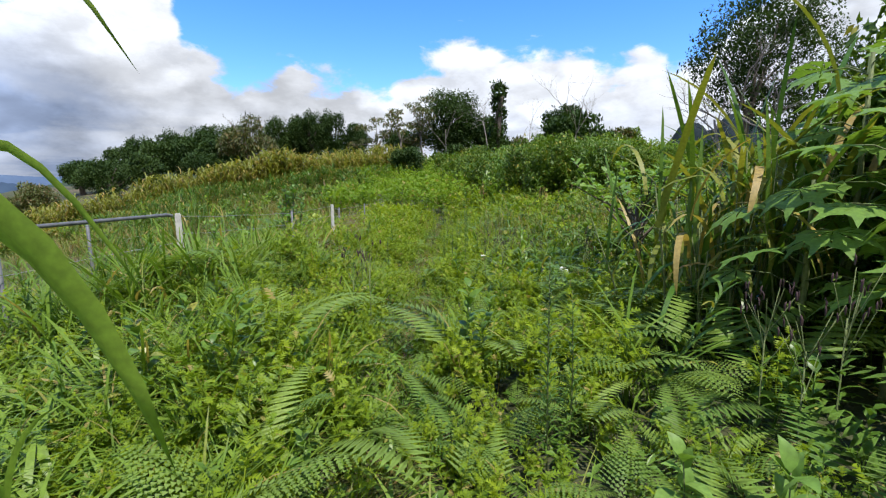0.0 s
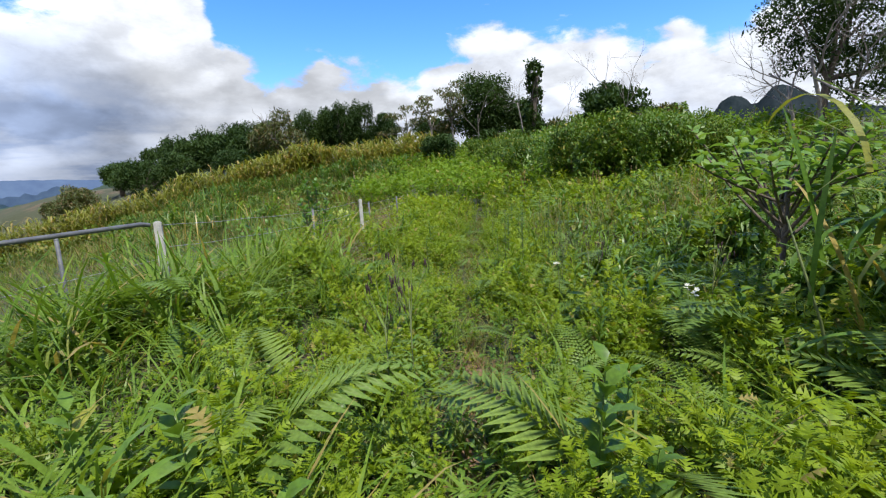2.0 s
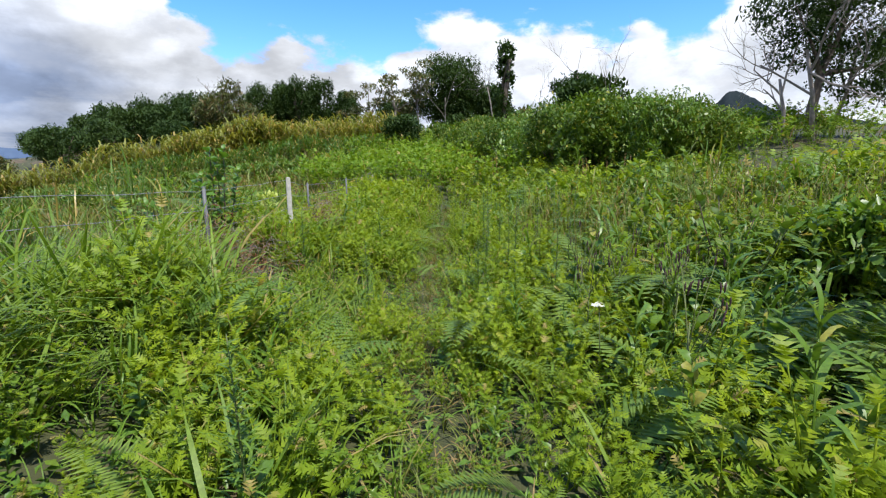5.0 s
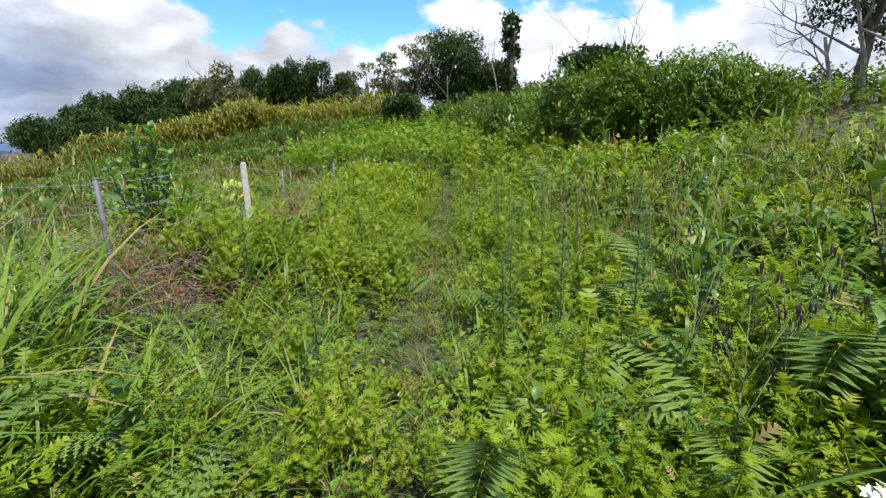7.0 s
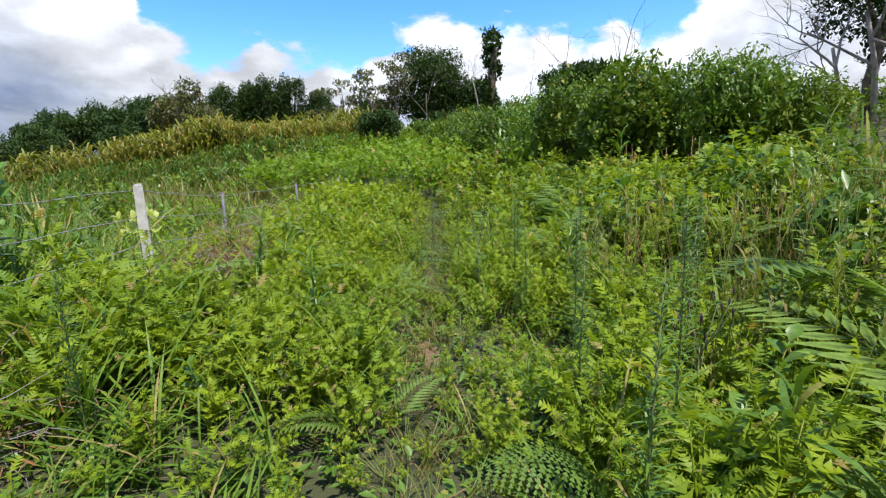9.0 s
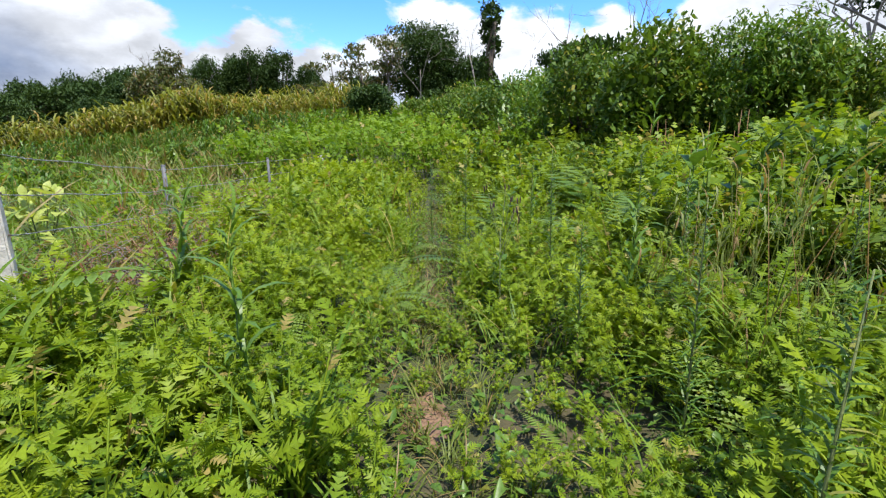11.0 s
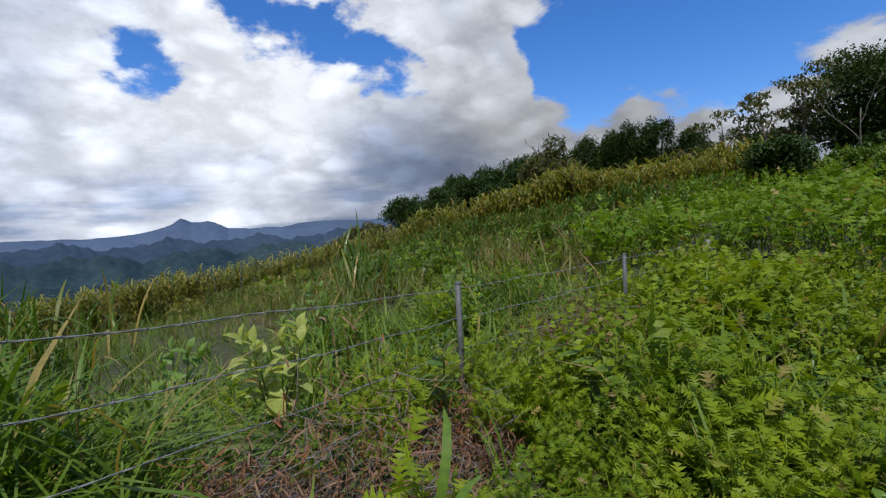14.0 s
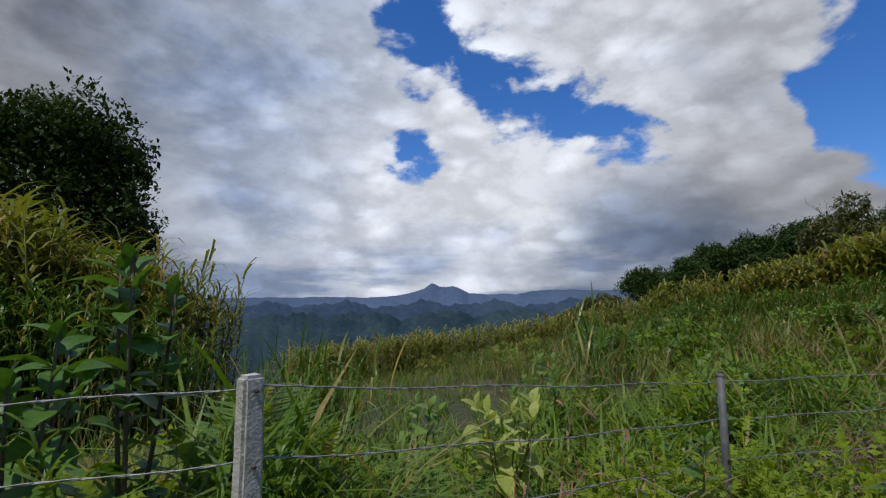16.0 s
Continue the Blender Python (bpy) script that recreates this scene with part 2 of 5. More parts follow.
M_DARK = leaf_material("dark_tree_leaf", (0.022, 0.05, 0.014), (0.055, 0.095, 0.022), None, 0.22, 0.6, 0.2, 0.12)
M_OLIVE = leaf_material("olive_tree_leaf", (0.06, 0.085, 0.025), (0.13, 0.15, 0.04), ((0.2, 0.13, 0.06), 0.15), 0.25, 0.5, 0.3)
M_DEADLEAF = leaf_material("dry_brush", (0.20, 0.11, 0.07), (0.38, 0.25, 0.17), ((0.22, 0.08, 0.03), 0.35), 0.2, 0.8, 2.0, 0.1)
M_PURPLE = leaf_material("verbena_flower", (0.045, 0.03, 0.028), (0.11, 0.07, 0.075), None, 0.2, 0.8, 3.0, 0.1)
M_STEM = solid_material("green_stem", (0.07, 0.10, 0.03), (0.14, 0.17, 0.05), 20, 0.7)
M_BARK = solid_material("bark", (0.06, 0.045, 0.035), (0.16, 0.13, 0.10), 5, 0.9, bump=0.8)
M_GREYBARK = solid_material("grey_dead_wood", (0.13, 0.115, 0.10), (0.28, 0.25, 0.22), 5, 0.9)
M_CONC = solid_material("concrete", (0.38, 0.365, 0.335), (0.58, 0.56, 0.52), 14, 0.92, bump=0.5, fine=90)
M_STEEL = solid_material("galvanised_steel", (0.085, 0.088, 0.09), (0.16, 0.165, 0.17), 12, 0.65, 0.2, 0.1)
M_WIRE = solid_material("zinc_wire", (0.20, 0.20, 0.195), (0.34, 0.34, 0.33), 30, 0.5, 0.3, 0.1)
M_SOIL = solid_material("earth_and_litter", (0.05, 0.036, 0.018), (0.15, 0.105, 0.055), 2.5, 0.95, bump=1.0, fine=30)
M_DIRT = solid_material("bare_red_earth", (0.12, 0.07, 0.04), (0.30, 0.18, 0.10), 6, 0.95, bump=1.0, fine=40)
M_FARWOOD = solid_material("far_forest", (0.018, 0.035, 0.022), (0.05, 0.075, 0.04), 0.05, 0.95, bump=0.0, fine=0.4)


# ---- ground ----
PROFILE_Y = np.array([-4000, -60, -10, -3, 0, 4, 6.2, 9, 11, 12.5, 16, 20, 26, 34, 45, 60, 90, 140, 400, 4500.0])
PROFILE_Z = np.array([-150, 1.0, 1.1, 0.98, 0.88, 0.74, 0.54, 0.38, 0.24, 0.28, 0.24, 0.34, 0.75, 1.5, 2.6, 4.2, 5.8, 4, -60, -150.0])
LINE_Y = np.array([-2, 0.4, 1.7, 3, 5, 7, 9, 11, 12.3, 13.2, 16, 20, 40.0])
LINE_X = np.array([-0.1, -0.19, -0.35, -0.33, -0.2, -0.02, -0.03, 0.06, 0.24, 0.3, 0.6, 1.2, 2.5])


def smooth_step(lo, hi, v):
    t = np.clip((v - lo) / (hi - lo), 0, 1)
    return t * t * (3 - 2 * t)


def ground_z(x, y):
    """Height of the ground: a shallow dip along the track, a bank to the east, a field falling away to the west."""
    x, y = np.asarray(x, float), np.asarray(y, float)
    g = np.interp(y, PROFILE_Y, PROFILE_Z)
    e = np.clip(x - 2.3, 0, 16)
    g = g + 0.14 * e * np.clip((y + 12) / 14, 0, 1)
    w = np.clip(-2.2 - x, 0, None)
    hump = (0.36 + 0.2 * smooth_step(12, 9, y)) * np.exp(-((x + 3.0) / 1.5) ** 2) * smooth_step(1.0, 6.0, y) * smooth_step(17.5, 13.5, y)
    g = g + hump - (0.118 + 0.012 * smooth_step(32, 42, y) - 0.085 * smooth_step(44, 54, y)) * np.clip(w, 0, 24) - 0.004 * np.clip(w - 14, 0, 20) ** 2 - 0.35 * np.clip(w - 32, 0, 400) * (1 - 0.9 * smooth_step(50, 75, y) * smooth_step(140, 110, y) * smooth_step(-84, -64, x))
    g = g - 0.2 * np.clip(x - 45, 0, 600)
    g = g + 0.05 * np.sin(1.7 * x + 0.6 * y) * np.cos(1.3 * y - 0.4 * x) * (np.abs(x) < 60)
    return np.maximum(g, -150)


def gz(x, y):
    return float(ground_z(x, y))


def mesh_np(name, V, F, mats, mi=None):
    me = bpy.data.meshes.new(name)
    V, F = np.asarray(V, np.float32), np.asarray(F, np.int32)
    me.vertices.add(len(V))
    me.vertices.foreach_set("co", V.ravel())
    me.loops.add(len(F) * 3)
    me.loops.foreach_set("vertex_index", F.ravel())
    me.polygons.add(len(F))
    me.polygons.foreach_set("loop_start", np.arange(len(F), dtype=np.int32) * 3)
    for m in mats if isinstance(mats, (list, tuple)) else (mats,):
        me.materials.append(m)
    if mi is not None:
        me.polygons.foreach_set("material_index", np.asarray(mi, np.int32))
    me.update(calc_edges=True)
    return me


def join(parts):
    V, F, n = [], [], 0
    for v, f in parts:
        V.append(v)
        F.append(f + n)
        n += len(v)
    return np.vstack(V), np.vstack(F)


def rot(rx=0, ry=0, rz=0):
    return np.array(Euler((rx, ry, rz)).to_matrix())


def put(shape, r=None, at=(0, 0, 0), s=1.0):
    v, f = shape
    v = v * s
    if r is not None:
        v = v @ r.T
    return v + np.asarray(at), f


def scatter(shapes, pos, yaw, size, rng, lean=0.15):
    """Copies of plant shapes at many places, joined."""
    out, which = [], rng.integers(0, len(shapes), len(pos))
    n = 0
    for k, (v, f) in enumerate(shapes):
        sel = np.where(which == k)[0]
        if not len(sel):
            continue
        c, s = np.cos(yaw[sel]), np.sin(yaw[sel])
        sz = size[sel][:, None]
        lx, ly = rng.normal(0, lean, (2, len(sel), 1))
        X, Y, Z = v[None, :, 0] * sz, v[None, :, 1] * sz, v[None, :, 2] * sz
        W = np.stack([c[:, None] * X - s[:, None] * Y + lx * Z, s[:, None] * X + c[:, None] * Y + ly * Z, Z], -1) + pos[sel][:, None, :]
        FF = f[None] + (np.arange(len(sel)) * len(v))[:, None, None]
        out.append((W.reshape(-1, 3), FF.reshape(-1, 3)))
    return join(out)


def tube(points, radii, n=6):
    P = np.asarray(points, float)
    R = np.broadcast_to(np.asarray(radii, float), (len(P),))
    d = np.gradient(P, axis=0)
    d /= np.linalg.norm(d, axis=1)[:, None] + 1e-9
    ref = np.where(np.abs(d[:, 2:3]) > 0.9, np.array([[1.0, 0, 0]]), np.array([[0, 0, 1.0]]))
    a = np.cross(d, ref)
    a /= np.linalg.norm(a, axis=1)[:, None] + 1e-9
    b = np.cross(d, a)
    t = np.linspace(0, 2 * np.pi, n, endpoint=False)
    V = (P[:, None] + R[:, None, None] * (np.cos(t)[None, :, None] * a[:, None] + np.sin(t)[None, :, None] * b[:, None])).reshape(-1, 3)
    F = []
    for i in range(len(P) - 1):
        for j in range(n):
            q = (i * n + j, i * n + (j + 1) % n, (i + 1) * n + (j + 1) % n, (i + 1) * n + j)
            F += [(q[0], q[1], q[2]), (q[0], q[2], q[3])]
    k = (len(P) - 1) * n
    F += [(k, k + j, k + j + 1) for j in range(1, n - 1)]
    return V, np.array(F)


def thing(name, at, label, category, group="", rz=0.0):
    ob = new(name)
    ob.empty_display_size = 0.1
    ob.location = at
    ob.rotation_euler = (0, 0, rz)
    return tagged(ob, label, category, group)


def part(name, data, parent, label="", m=None):
    ob = new(name, data)
    ob.parent = parent
    if m is not None:
        ob.matrix_basis = m
    if label:
        ob["label"] = label
    return ob


def ground_mesh():
    def axis(lo, hi, step, far):
        a = list(np.arange(lo, hi + 1e-6, step))
        s, x = step, hi
        while x < far:
            s *= 1.22
            x += s
            a.append(x)
        s, x = step, lo
        while x > -far:
            s *= 1.22
            x -= s
            a.insert(0, x)
        return np.array(a)

    X, Y = np.meshgrid(axis(-14, 14, 0.35, 4600), axis(-4, 30, 0.35, 4600))
    Z = ground_z(X, Y) + 0.0
    V = np.stack([X, Y, Z], -1).reshape(-1, 3)
    h, w = X.shape
    i = (np.arange(h - 1)[:, None] * w + np.arange(w - 1)[None]).ravel()
    F = np.vstack([np.stack([i, i + 1, i + w + 1], 1), np.stack([i, i + w + 1, i + w], 1)])
    me = mesh_np("ground", V, F, [M_SOIL])
    me.shade_smooth()
    # weeds and grass tint the open ground; the earth shows where it is bare
    nt = M_SOIL.node_tree
    N, L = nt.nodes, nt.links
    geo, nz = N.new("ShaderNodeNewGeometry"), N.new("ShaderNodeTexNoise")
    nz.inputs["Scale"].default_value, nz.inputs["Detail"].default_value = 0.35, 8
    L.new(geo.outputs["Position"], nz.inputs["Vector"])
    mr, mx = N.new("ShaderNodeMapRange"), N.new("ShaderNodeMix")
    mr.inputs[1].default_value, mr.inputs[2].default_value = 0.34, 0.47
    L.new(nz.outputs[0], mr.inputs[0])
    mx.data_type = "RGBA"
    p = N["Principled BSDF"]
    old = p.inputs["Base Color"].links[0].from_socket
    L.new(mr.outputs[0], mx.inputs[0])
    L.new(old, mx.inputs[6])
    mx.inputs[7].default_value = (0.045, 0.05, 0.016, 1)
    L.new(mx.outputs[2], p.inputs["Base Color"])
    tagged(new("ground", me), "weedy earth ground sloping down to a wide green valley", "ground", kind="structure")


ground_mesh()


def dirt_patch(x, y, rx, ry, seed):
    """A trodden bare place of reddish earth, slightly proud of the ground."""
    rng = np.random.default_rng(seed)
    n, rings = 20, 5
    V, F = [(0, 0)], []
    for r in range(1, rings + 1):
        for k in range(n):
            a = 2 * np.pi * k / n
            j = 1 + (0.22 * rng.normal() if r == rings else 0.05 * rng.normal())
            V.append((rx * r / rings * np.cos(a) * j, ry * r / rings * np.sin(a) * j))
    V = np.array(V) + (x, y)
    z = ground_z(V[:, 0], V[:, 1]) + 0.016 + rng.normal(0, 0.006, len(V))
    z[-n:] -= 0.05
    F += [(0, 1 + k, 1 + (k + 1) % n) for k in range(n)]
    for r in range(rings - 1):
        for k in range(n):
            a, b = 1 + r * n + k, 1 + r * n + (k + 1) % n
            F += [(a, a + n, b + n), (a, b + n, b)]
    me = mesh_np("track_earth", np.column_stack([V, z]), np.array(F), M_DIRT)
    tagged(new("track_earth", me), "bare reddish earth on the trodden track", "bare earth", kind="structure")


for k, q in enumerate(((-0.26, 4.9, 0.12, 0.6), (-0.12, 6.4, 0.12, 0.5), (0.22, 12.7, 0.16, 0.3), (0.5, 14.9, 0.12, 0.6))):
    dirt_patch(*q, 30 + k)


# ---- distance ----
def far_range(name, dist, azs, els, base_z, mat, label, rough=0.12, seed=3, depth=260.0):
    """A ridge of hills with spurs, seen far off; azs and els give its skyline in degrees."""
    rng = np.random.default_rng(seed)
    A = np.linspace(azs[0], azs[-1], 320)
    E = np.interp(A, azs, els)
    for k in range(1, 7):
        E = E + rough / k * np.sin(A * (0.35 * 2 ** k) + rng.uniform(0, 6))
    rows = []
    for q in np.linspace(0, 1, 9):
        spur = 1 + 0.10 * (1 - q) * np.sin(A * 1.3 + seed) + 0.06 * (1 - q) * np.sin(A * 3.7 + 2 * seed)
        d = dist - depth * (1 - q) * spur
        top = 2 + dist * np.tan(np.radians(E))
        z = base_z + (top - base_z) * (q ** 1.25) * (1 - 0.10 * (1 - q) * np.sin(A * 2.9 + seed))
        a = np.radians(A)
        rows.append(np.stack([d * np.sin(a), 13 + d * np.cos(a), z], -1))
    V = np.array(rows)
    h, w = V.shape[:2]
    i = (np.arange(h - 1)[:, None] * w + np.arange(w - 1)[None]).ravel()
    F = np.vstack([np.stack([i, i + w, i + w + 1], 1), np.stack([i, i + w + 1, i + 1], 1)])
    me = mesh_np(name, V.reshape(-1, 3), F, mat)
    me.shade_smooth()
    tagged(new(name, me), label, "mountains", kind="structure")


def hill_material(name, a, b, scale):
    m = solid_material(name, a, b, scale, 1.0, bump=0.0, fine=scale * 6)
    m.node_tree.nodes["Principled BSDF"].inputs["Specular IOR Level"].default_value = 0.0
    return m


# aerial haze is put into the hill colours, bluer and paler further off
M_HILL_FAR = hill_material("far_hill_haze_blue", (0.07, 0.105, 0.175), (0.095, 0.14, 0.215), 0.004)
M_HILL_MID = hill_material("mid_hill_haze_blue", (0.030, 0.050, 0.085), (0.055, 0.085, 0.125), 0.006)
M_HILL_NEAR = hill_material("near_hill_haze_tint", (0.018, 0.036, 0.050), (0.045, 0.075, 0.085), 0.012)
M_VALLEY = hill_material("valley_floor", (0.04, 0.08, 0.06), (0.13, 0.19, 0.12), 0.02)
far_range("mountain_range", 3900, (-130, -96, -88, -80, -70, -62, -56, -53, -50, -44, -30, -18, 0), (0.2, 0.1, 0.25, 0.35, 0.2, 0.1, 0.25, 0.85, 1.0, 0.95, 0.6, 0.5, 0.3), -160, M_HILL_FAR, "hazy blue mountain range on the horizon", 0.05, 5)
far_range("mountain_peak", 3000, (-84, -76, -72, -69, -67.5, -66.3, -65.5, -64.7, -64.2, -63.8, -62.9, -62.2, -61.5, -60.2, -58, -55.5, -53, -50, -46), (-0.6, -0.1, 0.25, 0.5, 0.7, 1.05, 1.35, 1.95, 1.75, 1.5, 1.42, 1.6, 1.45, 0.75, 0.5, 0.6, 0.3, 0.15, -0.4), -160, M_HILL_FAR, "volcanic mountain with a pointed summit, coloured haze-blue", 0.035, 6, 500)
far_range("foothill_range", 2300, (-130, -100, -90, -84, -78, -72, -66, -60, -54, -48, -40, -20, -5), (-0.3, -0.5, -0.3, -0.6, -0.35, -0.7, -0.5, -0.45, -0.6, -0.4, -0.3, 0.0, 0.3), -155, M_HILL_MID, "wooded foothills coloured blue-green for haze", 0.3, 7)
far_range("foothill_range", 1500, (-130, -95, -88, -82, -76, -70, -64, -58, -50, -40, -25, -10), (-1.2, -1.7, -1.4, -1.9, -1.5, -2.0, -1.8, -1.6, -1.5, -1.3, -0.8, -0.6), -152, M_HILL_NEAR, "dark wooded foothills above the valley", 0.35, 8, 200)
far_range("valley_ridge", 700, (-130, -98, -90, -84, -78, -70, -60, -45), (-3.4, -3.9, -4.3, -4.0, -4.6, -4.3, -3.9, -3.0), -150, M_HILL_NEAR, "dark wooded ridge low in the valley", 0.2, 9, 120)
far_range("wooded_spur", 300, (-70, -52, -47, -43.3, -41, -39, -37, -34.8, -31.7, -27.5, -20), (-9.0, -3.4, -1.9, -1.2, -0.9, -0.5, 0.1, 0.6, 1.3, 1.8, 2.0), -60, M_FARWOOD, "dark wooded spur dropping to the valley", 0.10, 14, 120)
far_range("rocky_hill", 620, (26.0, 28.5, 30.0, 31.2, 32.2, 33.2, 34.0, 34.6, 35.6, 36.6, 38.5, 41, 46, 52, 60), (1.4, 2.6, 3.5, 5.5, 6.1, 5.8, 4.9, 5.1, 6.3, 6.4, 5.4, 4.2, 3.2, 2.3, 0.9), -60, hill_material("rocky_bush_hill", (0.012, 0.019, 0.021), (0.032, 0.042, 0.045), 0.05), "dark twin-topped rocky hill behind the trees", 0.12, 12, 150)
far_range("hazy_hill", 1500, (2, 8, 11, 14, 17, 22, 30), (1.2, 2.0, 2.6, 2.9, 2.7, 2.0, 1.5), -60, M_HILL_MID, "haze-blue hill seen between the trees", 0.1, 13, 200)


# ---- plant shapes ----
def blade(L, W, up, curl, n=5, fold=0.0):
    """A strap leaf from the origin along +y: it rises at angle up and curls over."""
    P, a = [np.zeros(3)], up
    for _ in range(n):
        P.append(P[-1] + L / n * np.array([0, math.cos(a), math.sin(a)]))
        a -= curl / n
    P = np.array(P)
    t = np.linspace(0, 1, n + 1)
    w = W * (0.55 + 0.9 * t) * (1 - t) ** 0.55 / 0.9
    w[-1] = 0.0
    V, F = [], []
    for i in range(n):
        V += [P[i] + (-w[i], 0, fold * w[i]), P[i] + (w[i], 0, fold * w[i])]
    V.append(P[-1])
    for i in range(n - 1):
        a, b, c, d = 2 * i, 2 * i + 1, 2 * i + 3, 2 * i + 2
        F += [(a, b, c), (a, c, d)]
    F.append((2 * n - 2, 2 * n - 1, 2 * n))
    return np.array(V), np.array(F)


def oval_leaf(L, W, up, curl, n=4, fold=0.25, sharp=0.85):
    """An oval leaf with a folded midrib, along +y."""
    P, a = [np.zeros(3)], up
    for _ in range(n):
        P.append(P[-1] + L / n * np.array([0, math.cos(a), math.sin(a)]))
        a -= curl / n
    P = np.array(P)
    V, F = [P[0]], []
    for i in range(1, n):
        w = W * math.sin(math.pi * (i / n) ** sharp)
        V += [P[i] + (-w, 0, fold * w), P[i], P[i] + (w, 0, fold * w)]
    V.append(P[n])
    F += [(0, 2, 1), (0, 3, 2)]
    for i in range(n - 2):
        k = 1 + 3 * i
        F += [(k, k + 1, k + 4), (k, k + 4, k + 3), (k + 1, k + 2, k + 5), (k + 1, k + 5, k + 4)]
    k, e = 1 + 3 * (n - 2), len(V) - 1
    F += [(k, k + 1, e), (k + 1, k + 2, e)]
    return np.array(V), np.array(F)


def cut_leaf(R, up, droop, pairs=3):
    """A soft leaf cut into pointed lobes on both sides of a midrib, along +y."""
    L = R * 2.0
    n = pairs + 2
    P, a = [np.zeros(3)], up
    for _ in range(n):
        P.append(P[-1] + L / n * np.array([0, math.cos(a), math.sin(a)]))
        a -= (0.5 + droop * 2) / n
    V, F = list(P), []
    for k in range(1, n):
        reach = R * (0.5 + 0.5 * math.sin(0.5 + 2.2 * k / n)) * (0.92 if k < n - 1 else 0.6)
        for s in (-1, 1):
            i = len(V)
            V.append(P[k] + np.array([s * reach * 0.76, reach * 0.64, reach * 0.12 - 0.3 * droop * reach]))
            F.append((k, i, k + 1) if s > 0 else (k, k + 1, i))
    return np.array(V), np.array(F)


def frond(L, Wd, up, curl, pairs=12, teeth=7, stalk=0.3):
    """A lacy bracken frond: a stalk, side leaflets in pairs that shorten to the tip, each cut into narrow lobes."""
    n = pairs + 2
    P, a, dirs = [np.zeros(3)], up, []
    first = max(1, int(stalk * n))
    for _ in range(n):
        d = np.array([0, math.cos(a), math.sin(a)])
        dirs.append(d)
        P.append(P[-1] + L / n * d)
        a -= curl / n
    V, F = list(P), []
    for k in range(n):
        i = len(V)
        w = 0.006 * L * (1 - 0.8 * k / n)
        V += [P[k] + (w, 0, 0), P[k] + (0, -0.4 * w, -w)]
        F += [(k, i, k + 1), (k, k + 1, i + 1)]
    for k in range(first, n + 1):
        t = (k - first) / (n + 1 - first)
        reach = Wd * (1 - t) ** 0.8
        d = dirs[min(k, n - 1)]
        nrm = np.array([0, -d[2], d[1]])
        for s in (-1, 1):
            ax = np.array([s, 0, 0]) * 0.86 + d * 0.5 - nrm * 0.10
            ax /= np.linalg.norm(ax)
            side = np.cross(nrm, ax)
            m = max(2, int(round(teeth * (0.35 + 0.65 * reach / Wd)))) if teeth > 1 else 1
            b = len(V)
            if m == 1:
                w = min(reach * 0.14, 0.40 * L / n)
                V += [P[k] + ax * reach * 0.4 + side * w, P[k] + ax * reach, P[k] + ax * reach * 0.4 - side * w]
                F += [(k, b, b + 1), (k, b + 1, b + 2)]
                continue
            axis = [k]
            for j in range(1, m + 1):
                V.append(P[k] + ax * reach * j / m - nrm * 0.16 * reach * (j / m) ** 2)
                axis.append(len(V) - 1)
            for j in range(m):
                u = (j + 0.3) / m
                w = min(reach * 0.2, 0.48 * L / n) * (1 - u) ** 0.6
                for q in (-1, 1):
                    i = len(V)
                    V.append(V[axis[j]] * 0.5 + V[axis[j + 1]] * 0.5 + ax * reach * 0.45 / m + side * q * w)
                    F.append((axis[j], i, axis[j + 1]) if q > 0 else (axis[j], axis[j + 1], i))
    return np.array(V), np.array(F)


def whorl(leaves, rng, stem_h, count, low=0.15, spin=2.4, scale=(0.8, 1.2), stem_r=0.005):
    """Leaves set spirally on an upright stem."""
    out = [tube([(0, 0, 0), (0.01, 0, stem_h * 0.5), (0, 0, stem_h)], [stem_r, stem_r * 0.8, stem_r * 0.4], 3)] if stem_r else []
    for k in range(count):
        t = low + (1 - low) * k / max(1, count - 1)
        s = rng.uniform(*scale) * (1.05 - 0.35 * t)
        out.append(put(leaves[k % len(leaves)], rot(rng.uniform(-0.25, 0.35) + 0.35 * t, rng.uniform(-0.2, 0.2), spin * k + rng.uniform(-0.4, 0.4)), (0, 0, stem_h * t), s))
    return join(out)


R0 = np.random.default_rng(7)


def rag_plant(h, n, pairs, branches=3):
    """A bushy weed: a leader and side shoots, each with soft cut leaves crowding to the tip."""
    leaves = [cut_leaf(R * (1.0 if pairs > 2 else 1.4), u, c, pairs) for R, u, c in ((0.046, 0.7, 0.1), (0.037, 1.0, 0.2), (0.052, 0.35, 0.25))]
    out = [whorl(leaves, R0, h, n, 0.35, scale=(0.75, 1.35))]
    for k in range(branches):
        a = 6.28 * k / branches + R0.uniform(-0.5, 0.5)
        q = rot(R0.uniform(0.35, 0.75), 0, a)
        out.append(put(whorl(leaves, R0, h * R0.uniform(0.5, 0.75), n // 2, 0.4, scale=(0.6, 1.1)), q, (0, 0, h * R0.uniform(0.15, 0.35))))
    return join(out)


RAG = [rag_plant(h, n, 3, 4) for h, n in ((0.34, 16), (0.43, 18), (0.28, 14), (0.52, 20))]
RAG_FAR = [rag_plant(h, n, 1, 3) for h, n in ((0.38, 8), (0.46, 10))]


def tuft(n, L, W, seg, spread=0.05, up=(0.9, 1.45), curl=(0.7, 2.0)):
    out = []
    for _ in range(n):
        s = R0.uniform(0.6, 1.1)
        b = blade(L * s, W * R0.uniform(0.7, 1.2), R0.uniform(*up), R0.uniform(*curl), seg)
        out.append(put(b, rot(0, 0, R0.uniform(0, 6.28)), (R0.normal(0, spread), R0.normal(0, spread), 0)))
    return join(out)


